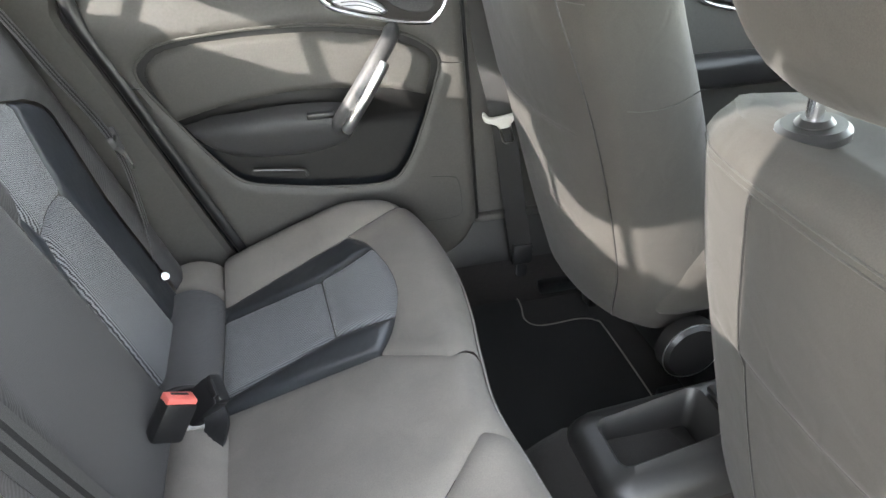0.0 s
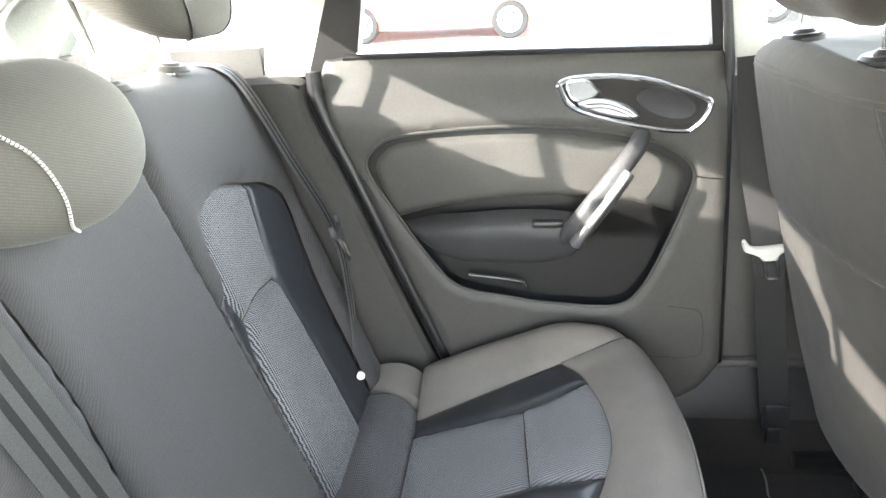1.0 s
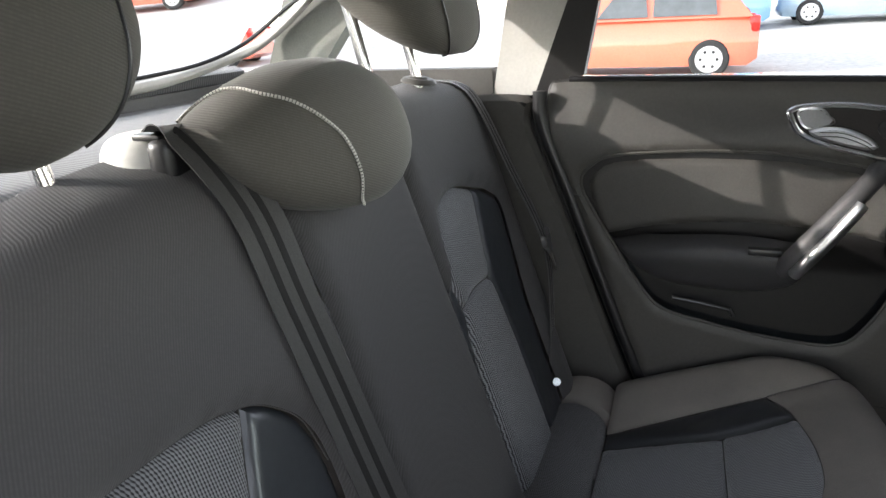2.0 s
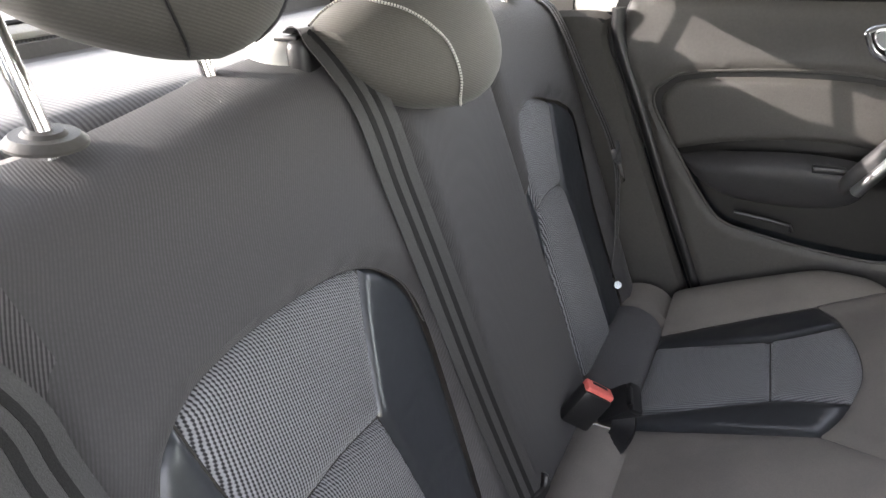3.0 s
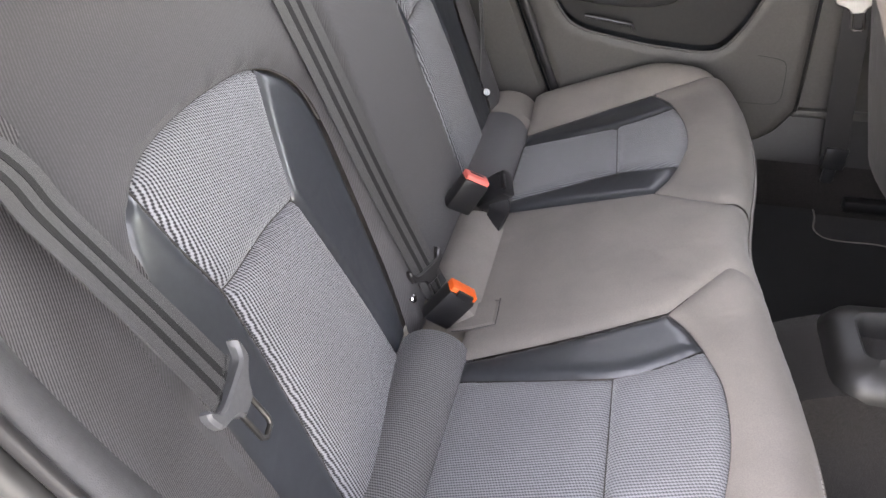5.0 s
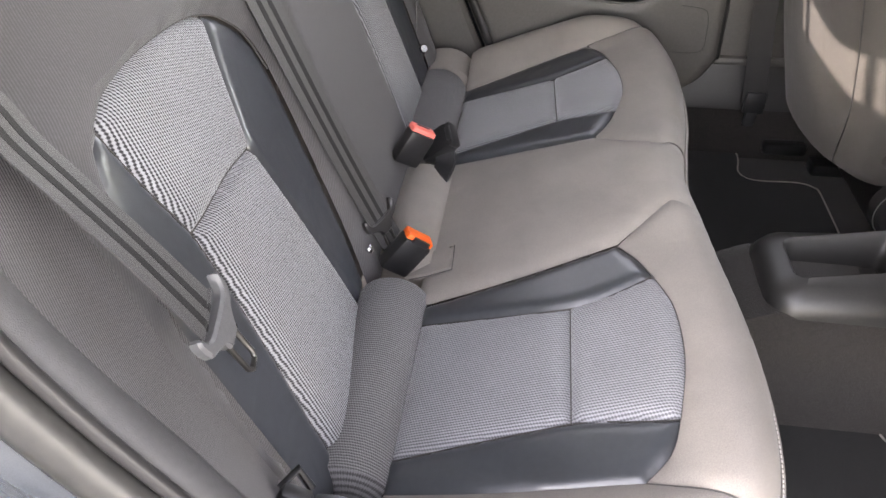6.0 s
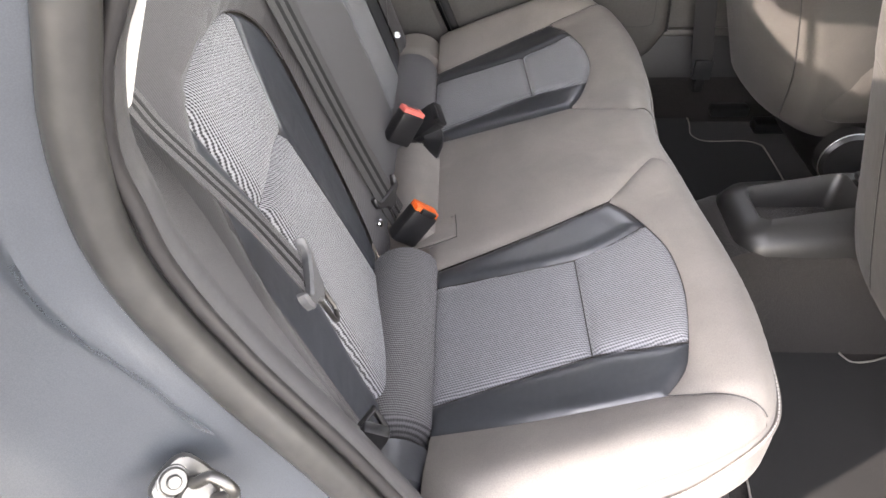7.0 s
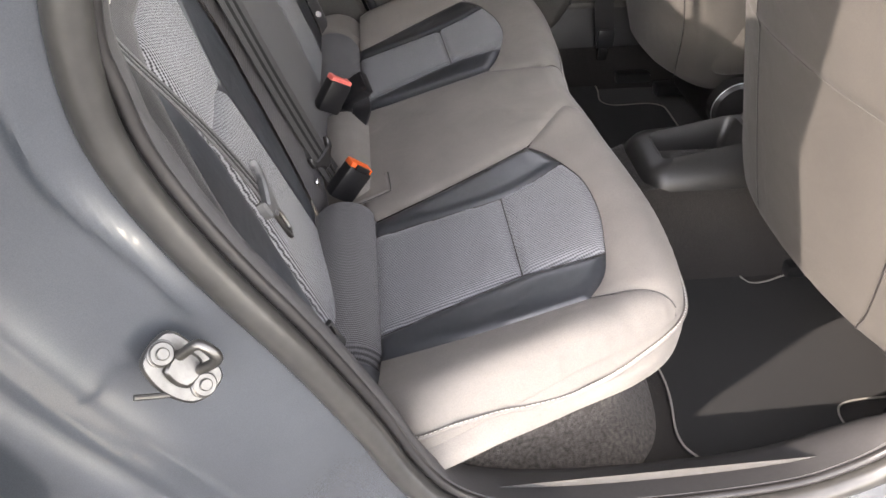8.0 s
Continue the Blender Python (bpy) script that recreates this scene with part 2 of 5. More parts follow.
def part(name, vf, m, parent, label="", smooth=True):
    root = ROOT[parent]
    ob = new(name, link_mesh(name, vf, m, root, smooth))
    ob.parent = parent
    ROOT[ob] = root
    return tagged(ob, label)


def single(name, vf, m, loc, label, category, group="", kind="", smooth=True):
    ob = new(name, link_mesh(name, vf, m, Vector(loc), smooth))
    ob.location = loc
    ROOT[ob] = Vector(loc)
    return tagged(ob, label, category, group, kind)


def join(*vfs):
    v, f = [], []
    for a, b, *_ in vfs:
        o = len(v)
        v += list(a)
        f += [tuple(i + o for i in q) for q in b]
    return v, f


def spline(pts, n=8, closed=False):
    """Catmull-Rom through the points; a point given twice makes a corner."""
    p = [Vector(q) for q in pts]
    out = []
    cnt = len(p)
    for i in range(cnt if closed else cnt - 1):
        a = p[i - 1] if (closed or i) else p[0]
        b, c = p[i], p[(i + 1) % cnt]
        d = p[(i + 2) % cnt] if (closed or i + 2 < cnt) else p[-1]
        if (b - c).length < 1e-6:
            continue
        if (a - b).length < 1e-6:
            a = b - (c - b)
        if (c - d).length < 1e-6:
            d = c + (c - b)
        for k in range(n):
            t = k / n
            out.append(0.5 * (2 * b + (c - a) * t + (2 * a - 5 * b + 4 * c - d) * t * t + (3 * b - a - 3 * c + d) * t ** 3))
    if not closed:
        out.append(p[-1])
    return out


def even(pts, step, closed=True):
    p = np.array([list(q) for q in pts])
    if closed:
        p = np.vstack([p, p[:1]])
    seg = np.linalg.norm(np.diff(p, axis=0), axis=1)
    s = np.concatenate([[0], np.cumsum(seg)])
    n = max(3, int(round(s[-1] / step)))
    t = np.linspace(0, s[-1], n + 1)
    q = np.stack([np.interp(t, s, p[:, k]) for k in range(p.shape[1])], 1)
    return q[:-1] if closed else q


def seg_dist(q, loops):
    best = np.full(len(q), 1e9)
    for lp in loops:
        a = lp
        b = np.roll(lp, -1, 0)
        for i in range(len(a)):
            ab = b[i] - a[i]
            l2 = ab @ ab
            if l2 < 1e-14:
                continue
            t = np.clip(((q - a[i]) @ ab) / l2, 0, 1)
            best = np.minimum(best, np.hypot(*(q - a[i] - t[:, None] * ab).T))
    return best


def inside(q, lp):
    x, y = q[:, 0], q[:, 1]
    r = np.zeros(len(q), bool)
    for (x0, y0), (x1, y1) in zip(lp, np.roll(lp, -1, 0)):
        if y0 == y1:
            continue
        hit = ((y0 > y) != (y1 > y)) & (x < (x1 - x0) * (y - y0) / (y1 - y0) + x0)
        r ^= hit
    return r


from mathutils.geometry import delaunay_2d_cdt


def panel(outer, fun, res=0.012, puff=0.006, rad=0.018, holes=(), back=0.0, smooth=6, depth=0.004, turned=False):
    """An upholstered panel: the area of the outline (less the holes), puffed up from seams that lie sunk by depth.
    fun(a, b, h) gives the place of a point of the area at the height h over the base."""
    lo = even(spline(outer, smooth, True) if smooth else outer, res * 0.8)
    hs = [even(spline(h, smooth, True) if smooth else h, res * 0.8) for h in holes]
    loops = [lo, *hs]
    mn, mx = lo.min(0), lo.max(0)
    gx, gy = np.meshgrid(np.arange(mn[0], mx[0], res), np.arange(mn[1], mx[1], res))
    gx = gx + (np.arange(gx.shape[0]) % 2)[:, None] * res / 2
    g = np.stack([gx.ravel(), gy.ravel()], 1)
    g = g[inside(g, lo)]
    for h in hs:
        g = g[~inside(g, h)]
    d = seg_dist(g, loops)
    g = g[d > res * 0.45]
    allp = np.vstack([*loops, g])
    edges, o = [], 0
    for lp in loops:
        edges += [(o + i, o + (i + 1) % len(lp)) for i in range(len(lp))]
        o += len(lp)
    v, _, f, *_ = delaunay_2d_cdt([Vector(p) for p in allp], edges, [], 0, 1e-7)
    v = np.array([list(p) for p in v])
    tri = np.array([list(q)[:3] for q in f])
    c = v[tri].mean(1)
    ok = inside(c, lo)
    for h in hs:
        ok &= ~inside(c, h)
    tri = tri[ok]
    d = seg_dist(v, loops)
    u = np.clip(d / rad, 0, 1)
    h = puff * np.sqrt(1 - (1 - u) ** 2) - depth * (1 - u) ** 4
    return [fun(a, b, k) for (a, b), k in zip(v, h)], [tuple(t) for t in tri], [(b, a) if turned else (a, b) for a, b in v]


def frames_along(p, closed=False):
    n = len(p)
    out = []
    up = None
    for i in range(n):
        a = p[(i - 1) % n] if (closed or i) else p[i]
        b = p[(i + 1) % n] if (closed or i < n - 1) else p[i]
        t = (b - a).normalized()
        if up is None:
            up = Vector((0, 0, 1)) if abs(t.z) < 0.9 else Vector((1, 0, 0))
        s = t.cross(up).normalized()
        up = s.cross(t).normalized()
        out.append((t, s, up))
    return out


def tube(pts, r, n=10, closed=False, cap=True, flat=1.0):
    p = [Vector(q) for q in pts]
    fr = frames_along(p, closed)
    v, f = [], []
    for i, (q, (t, s, u)) in enumerate(zip(p, fr)):
        rr = r[i] if isinstance(r, (list, tuple)) else r
        for k in range(n):
            a = 2 * math.pi * k / n
            v.append(q + s * (rr * math.cos(a)) + u * (rr * flat * math.sin(a)))
    m = len(p)
    for i in range(m if closed else m - 1):
        j = (i + 1) % m
        for k in range(n):
            l = (k + 1) % n
            f.append((i * n + k, i * n + l, j * n + l, j * n + k))
    if cap and not closed:
        f.append(tuple(range(n)))
        f.append(tuple((m - 1) * n + k for k in range(n)))
    return v, f


def ribbon(pts, sides, w, th=0.0013):
    """A flat strap along the points; sides: its direction across at each point."""
    v, f = [], []
    p = [Vector(q) for q in pts]
    m = len(p)
    for i, q in enumerate(p):
        t = (p[min(i + 1, m - 1)] - p[max(i - 1, 0)]).normalized()
        s = Vector(sides[i] if isinstance(sides, list) else sides)
        s = (s - t * s.dot(t)).normalized()
        nn = t.cross(s).normalized()
        for a, b in ((-1, -1), (1, -1), (1, 1), (-1, 1)):
            v.append(q + s * (a * w / 2) + nn * (b * th / 2))
    for i in range(m - 1):
        for k in range(4):
            l = (k + 1) % 4
            f.append((i * 4 + k, i * 4 + l, i * 4 + 4 + l, i * 4 + 4 + k))
    f += [(0, 1, 2, 3), tuple(4 * (m - 1) + k for k in range(4))]
    return v, f


def box(c, size, bevel=0.003, m=None, seg=2):
    bm = bmesh.new()
    bmesh.ops.create_cube(bm, size=1)
    bmesh.ops.scale(bm, vec=size, verts=bm.verts)
    if bevel:
        bmesh.ops.bevel(bm, geom=bm.edges[:], offset=min(bevel, min(size) * 0.49), segments=seg, profile=0.5, affect="EDGES")
    if m is not None:
        bmesh.ops.transform(bm, matrix=m, verts=bm.verts)
    bmesh.ops.translate(bm, vec=c, verts=bm.verts)
    bm.verts.index_update()
    out = [v.co.copy() for v in bm.verts], [tuple(q.index for q in f.verts) for f in bm.faces]
    bm.free()
    return out


def disc(c, axis, r, th, n=24, bevel=0.2):
    a = Vector(axis).normalized()
    s = a.orthogonal().normalized()
    t = a.cross(s)
    v, f = [], []
    prof = [(0, -0.5), (1, -0.5), (1, 0.5 - bevel), (1 - bevel * th / max(r, 1e-6), 0.5), (0, 0.5)]
    rings = []
    for rr, h in prof[1:4]:
        o = len(v)
        rings.append(o)
        for k in range(n):
            g = 2 * math.pi * k / n
            v.append(Vector(c) + a * (h * th) + (s * math.cos(g) + t * math.sin(g)) * (rr * r))
    for o, q in zip(rings, rings[1:]):
        for k in range(n):
            l = (k + 1) % n
            f.append((o + k, o + l, q + l, q + k))
    f += [tuple(rings[0] + k for k in range(n)), tuple(rings[-1] + k for k in range(n))]
    return v, f


def loft(rings, closed=True, cap=True):
    v, f = [], []
    n = len(rings[0])
    for r in rings:
        v += [Vector(q) for q in r]
    for i in range(len(rings) - 1):
        for k in range(n if closed else n - 1):
            l = (k + 1) % n
            f.append((i * n + k, i * n + l, (i + 1) * n + l, (i + 1) * n + k))
    if cap and closed:
        f += [tuple(range(n)), tuple((len(rings) - 1) * n + k for k in range(n))]
    return v, f


def slab(poly, fun, t0, t1, res=0.03, smooth=0, bev=0.003):
    """A plate with the outline poly between the heights t0 (hidden) and t1 (seen), its seen rim rounded by bev."""
    lo = even(spline(poly, smooth, True) if smooth else poly, res * 0.6)
    area = 0.5 * np.sum(lo[:, 0] * np.roll(lo[:, 1], -1) - np.roll(lo[:, 0], -1) * lo[:, 1])
    tan = np.roll(lo, -1, 0) - np.roll(lo, 1, 0)
    nrm = np.stack([-tan[:, 1], tan[:, 0]], 1) * (1 if area > 0 else -1)
    nrm /= np.linalg.norm(nrm, axis=1)[:, None] + 1e-9
    inn = lo + nrm * bev
    top = panel([tuple(q) for q in inn], lambda a, b, h: fun(a, b, t1), res, 0, 0.01, smooth=0, depth=0)
    n = len(lo)
    v = [fun(a, b, t0) for a, b in lo] + [fun(a, b, t1 - bev * (1 if t1 > t0 else -1)) for a, b in lo] + [fun(a, b, t1) for a, b in inn]
    f = []
    for i in range(2):
        for k in range(n):
            l = (k + 1) % n
            f.append((i * n + k, i * n + l, (i + 1) * n + l, (i + 1) * n + k))
    return join((v, f), top)


def sstep(a, b, x):
    t = min(1.0, max(0.0, (x - a) / (b - a)))
    return t * t * (3 - 2 * t)


# ---- ground and car floor ----
def ground():
    v, f = [], []
    xs = [-3000, -200, -60, -30, -15, -8, -4, 0, 4, 8, 15, 30, 60, 200, 3000]
    ys = [-3000, -200, -60, -20, -8, -3, 0, 4, 8, 11, 12.5, 14, 17, 20, 24, 30, 60, 200, 3000]
    for y in ys:
        z = -0.2 + (0.07 * min(max(0, y - 11.5), 12.0))
        v += [(x, y, z) for x in xs]
    n = len(xs)
    f = [(j * n + i, j * n + i + 1, (j + 1) * n + i + 1, (j + 1) * n + i) for j in range(len(ys) - 1) for i in range(n - 1)]
    g = single("ground", (v, f), M_ASPHALT, (0, 0, 0), "sunlit car park, ground darkened near the car and brightened beyond", "ground", kind="structure")
    g.data.materials.append(M_FARGROUND)
    for p in g.data.polygons:
        # Glare is painted on beyond y = 4 only.
        p.material_index = 1 if p.center.y > 4 else 0
    return g


ground()

FLOOR_Z = 0.062


def car_floor():
    fl = thing("floor", (0.6, 0, 0), "black carpeted car floor with raised centre tunnel", "floor", kind="structure")

    def z(x, y):
        t = (0.145 + 0.045 * sstep(0.50, 0.56, x)) * (1 - sstep(0.085, 0.15, abs(y + 0.045)))
        return FLOOR_Z + t + 0.14 * sstep(0.625, 0.66, abs(y))
    xs = np.linspace(0.05, 1.5, 40)
    ys = np.linspace(-0.66, 0.70, 70)
    v = [(x, y, z(x, y)) for x in xs for y in ys]
    n = len(ys)
    f = [(i * n + j, i * n + j + 1, (i + 1) * n + j + 1, (i + 1) * n + j) for i in range(len(xs) - 1) for j in range(n - 1)]
    part("carpet", (v, f), M_CARPET, fl)
    part("underbody", box((0.4, 0, 0.0), (2.4, 1.4, 0.06), 0.02), M_TRIMDARK, fl)
    return fl


car_floor()

# ---- rear bench cushion ----
OUT = [(0.055, -0.62), (0.055, -0.62), (0.085, -0.645), (0.12, -0.650), (0.21, -0.632), (0.30, -0.609), (0.38, -0.580), (0.44, -0.540), (0.472, -0.48), (0.484, -0.36),
       (0.474, -0.22), (0.455, -0.10), (0.443, 0.02), (0.455, 0.13), (0.474, 0.25), (0.482, 0.39), (0.468, 0.51), (0.43, 0.585),
       (0.36, 0.63), (0.2, 0.645), (0.055, 0.645), (0.055, 0.645)]
OUTC = np.array([list(p) for p in spline(OUT, 10)])


def out_dist(x, y):
    q = np.array([[x, y]])
    a, b = OUTC[:-1], OUTC[1:]
    ab = b - a
    t = np.clip(((q - a) * ab).sum(1) / ((ab * ab).sum(1) + 1e-12), 0, 1)
    return float(np.min(np.hypot(*(q - a - t[:, None] * ab).T)))


def cushion(x, y, h=0.0):
    z = 0.3395 + 0.39 * (min(x, 0.36) - 0.255)
    if x > 0.36:
        z += 0.025 * math.sin(min(1.0, (x - 0.36) / 0.10) * 1.9)
    ay = abs(y)
    z += 0.052 * sstep(0.49, 0.605, ay) * (1 - 0.75 * sstep(0.28, 0.44, x))
    z += 0.010 * (1 - sstep(0.08, 0.2, ay)) * sstep(0.08, 0.2, x)
    d = out_dist(x, y)
    R = 0.06
    if d < R:
        k = 1 - d / R
        z -= 0.073 * (1 - math.sqrt(max(0, 1 - k * k * 0.93)))
    return Vector((x - 0.3 * h, y, z + h))


bench = thing("rear_bench_seat", (0.25, 0, 0.1), "grey cloth rear bench with ribbed fabric and dark leatherette inserts", "car seat")


def seat_xy(x, y, s):
    """A point of a seat's insert, y out from the middle of the car; the far seat's insert sits a little further back and out."""
    if s < 0:
        return (x, -y)
    return (x - 0.016 - (0.004 + 0.010 * sstep(0.2, 0.45, y)) * sstep(0.15, 0.30, x), y + 0.010 + 0.012 * sstep(0.30, 0.38, x))


def side_polys(s):
    """Areas of one seat, s = -1 or 1 for the side."""
    T = lambda pts: [seat_xy(x, y, s) for x, y in pts]
    return dict(
        fr=T([(0.062, 0.226), (0.062, 0.226), (0.265, 0.247), (0.265, 0.247), (0.265, 0.428), (0.265, 0.428), (0.062, 0.449), (0.062, 0.449)]),
        ff=T([(0.265, 0.247), (0.265, 0.247), (0.32, 0.234), (0.366, 0.215), (0.366, 0.215), (0.384, 0.28), (0.386, 0.36), (0.373, 0.440), (0.373, 0.440), (0.32, 0.434), (0.265, 0.428), (0.265, 0.428)]),
        li=T([(0.062, 0.190), (0.062, 0.190), (0.2, 0.170), (0.327, 0.146), (0.327, 0.146), (0.35, 0.178), (0.366, 0.215), (0.366, 0.215), (0.32, 0.234), (0.265, 0.2465), (0.16, 0.237), (0.062, 0.226), (0.062, 0.226)]),
        lo=T([(0.062, 0.449), (0.062, 0.449), (0.16, 0.438), (0.265, 0.4285), (0.32, 0.434), (0.373, 0.440), (0.373, 0.440), (0.36, 0.48), (0.333, 0.512), (0.333, 0.512), (0.2, 0.507), (0.062, 0.494), (0.062, 0.494)]),
    )


for s in (-1, 1):
    P = side_polys(s)
    part("insert_panel", panel(P["fr"], cushion, 0.007, 0.005, 0.03, turned=True), M_CUSHION, bench, "ribbed grey-blue woven fabric")
    part("insert_panel", panel(P["ff"], cushion, 0.007, 0.007, 0.03, turned=True), M_CUSHION, bench, "ribbed grey-blue woven fabric")
    part("insert_edge", panel(P["li"], cushion, 0.006, 0.006, 0.026), M_LEATHER, bench, "dark blue-black leatherette")
    part("insert_edge", panel(P["lo"], cushion, 0.006, 0.006, 0.026), M_LEATHER, bench, "dark blue-black leatherette")
    # the outline in two pieces: round the front, and along the side
    inner = [(0.327, 0.146), (0.327, 0.146), (0.35, 0.178), (0.366, 0.215), (0.366, 0.215), (0.384, 0.28), (0.386, 0.36), (0.373, 0.440), (0.373, 0.440), (0.36, 0.48), (0.333, 0.512), (0.333, 0.512)]
    inner = [seat_xy(x, y, s) for x, y in inner]
    corner = (0.44, -0.540) if s < 0 else (0.43, 0.585)
    run = OUTC if s < 0 else OUTC[::-1]
    at = int(np.argmin(np.hypot(run[:, 0] - corner[0], run[:, 1] - corner[1])))
    end = int(np.argmin(np.abs(run[:, 1] - s * 0.105) + 10 * (run[:, 0] < 0.4)))
    thin = lambda q: [tuple(q[0]), *[tuple(a) for a in q[:-1:3]], tuple(q[-1]), tuple(q[-1])]
    side_o, front_o = thin(run[:at + 1]), thin(run[at:end + 1])
    mid_pt = (0.40, s * (0.548 if s > 0 else 0.528))
    fp = front_o + [(0.40, s * 0.076), (0.40, s * 0.076)] + inner + [mid_pt]
    part("bolster", panel(fp, cushion, 0.010, 0.004, 0.03, depth=0.0012), M_CLOTH, bench, "grey cloth front bolster")
    sp = side_o + [mid_pt, seat_xy(0.333, 0.512, s), seat_xy(0.333, 0.512, s), seat_xy(0.2, 0.507, s), seat_xy(0.062, 0.494, s), seat_xy(0.062, 0.494, s)]
    part("bolster", panel(sp, cushion, 0.010, 0.004, 0.03, depth=0.0012), M_CLOTH, bench, "grey cloth side bolster")
MIDF = [tuple(a) for a in OUTC if abs(a[1]) < 0.106 and a[0] > 0.4]
MIDF = [MIDF[0], *MIDF, MIDF[-1]]
cp = [(0.05, -0.188), (0.05, -0.188), (0.2, -0.168), (0.327, -0.144), (0.327, -0.144), (0.40, -0.076), (0.40, -0.076), *MIDF,
      (0.40, 0.076), (0.40, 0.076), seat_xy(0.327, 0.145, 1), seat_xy(0.327, 0.145, 1), seat_xy(0.2, 0.169, 1), seat_xy(0.062, 0.189, 1), seat_xy(0.062, 0.189, 1)]
part("centre_panel", panel(cp, cushion, 0.010, 0.004, 0.03, depth=0.0012), M_CLOTH, bench, "grey cloth, darkened for shade middle seat")



def seam_line(pts, fun, h=-0.0028, r=0.0013):
    """A sewn crease along a line of points, with its corners doubled at the ends."""
    q = [pts[0], *pts, pts[-1]]
    part("seam", tube([fun(a, b, h) for a, b in even(spline(q, 8), 0.006, closed=False)], r, 6), M_SEAM, bench, "dark sewn crease")


for s in (-1, 1):
    T = lambda pts: [seat_xy(x, y, s) for x, y in pts]
    seam_line(T([(0.062, 0.226), (0.265, 0.247), (0.32, 0.234), (0.366, 0.215)]), cushion)
    seam_line(T([(0.062, 0.449), (0.265, 0.428), (0.32, 0.434), (0.373, 0.440)]), cushion)
    seam_line(T([(0.265, 0.247), (0.265, 0.34), (0.265, 0.428)]), cushion, -0.0032, 0.0009)
    seam_line(T([(0.062, 0.190), (0.2, 0.170), (0.327, 0.146)]), cushion)
    seam_line(T([(0.327, 0.146), (0.35, 0.178), (0.366, 0.215), (0.384, 0.28), (0.386, 0.36), (0.373, 0.440), (0.36, 0.48), (0.333, 0.512)]), cushion)
    seam_line(T([(0.333, 0.512), (0.2, 0.507), (0.062, 0.494)]), cushion)
    seam_line([seat_xy(0.333, 0.512, s), (0.40, s * (0.548 if s > 0 else 0.528)), (0.43, 0.575) if s > 0 else (0.437, -0.536)], cushion, -0.0008, 0.0010)

# skirt below the seam, and the base that carries it
edge = even(OUTC, 0.012, closed=False)
en = len(edge)
tang = np.gradient(edge, axis=0)
outn = np.stack([tang[:, 1], -tang[:, 0]], 1)
outn /= np.linalg.norm(outn, axis=1)[:, None]
ez = np.array([cushion(*p).z for p in edge])


# how deep the skirt hangs, and how far its stitches lie over the edge, along the open side
deep = [1 + (float(np.interp(x, (0.09, 0.19, 0.25, 0.31, 0.40, 0.46), (0.60, 0.74, 1.05, 1.38, 1.5, 1.4))) - 1) * sstep(-0.36, -0.50, y) for x, y in edge]
rise = [-0.0085 + (float(np.interp(x, (0.09, 0.141, 0.188, 0.235, 0.281, 0.327, 0.372, 0.415), (0.018, 0.016, 0.005, -0.004, -0.016, -0.017, -0.010, -0.006))) + 0.0085) * sstep(-0.45, -0.54, y) for x, y in edge]


def skirt_row(off, dz, side=0.0):
    return [Vector((x + nx * (off + side * max(0, -ny) ** 2), y + ny * (off + side * max(0, -ny) ** 2), z + dz * f)) for (x, y), (nx, ny), z, f in zip(edge, outn, ez, deep)]


part("skirt", loft([skirt_row(0.0, 0.001), skirt_row(0.002, -0.010, 0.006), skirt_row(0.003, -0.022, 0.014), skirt_row(0.001, -0.036, 0.019), skirt_row(-0.006, -0.047, 0.017), skirt_row(-0.016, -0.058, 0.004), skirt_row(-0.035, -0.072), skirt_row(-0.07, -0.085)], closed=False), M_CLOTH, bench, "grey cloth skirt under the seam")
stitches = []
row = []
for (x, y), (nx, ny), z, r in zip(edge, outn, ez, rise):
    o = 0.0042 + 0.65 * max(0.0, -r) * max(0, -ny) ** 2
    row.append(cushion(x - nx * r * 0.4, y - ny * r * 0.4, 0.0045) + Vector((nx, ny, 0)) * 0.003 if r > 0 else Vector((x + nx * o, y + ny * o, z + r)))
row = [row[0], *[(a + b * 2 + c) / 4 for a, b, c in zip(row, row[1:], row[2:])], row[-1]]
for i in range(0, en - 1):
    a, b = row[i], row[i + 1]
    for t0 in (0.0, 0.5):
        stitches.append(tube([a.lerp(b, t0 + 0.05), a.lerp(b, t0 + 0.40)], 0.0011, 5))
part("piping", tube([p - Vector((0, 0, 0.0022)) for p in row], 0.0030, 8), M_CLOTH, bench, "grey cloth welt")
part("stitching", join(*stitches), M_STITCH, bench, "pale thread stitching")
base_lo = [Vector((x + nx * 0.020, y + ny * 0.020, FLOOR_Z + 0.002)) for (x, y), (nx, ny) in zip(edge, outn)]
base_hi = skirt_row(-0.07, -0.08)
base_mid = [a.lerp(b, 0.35) - Vector((n[0], n[1], 0)) * 0.030 for a, b, n in zip(base_lo, base_hi, outn)]
part("base", loft([base_lo, base_mid, base_hi], closed=False), M_FELT, bench, "brown-grey felt carpet covering the seat base")


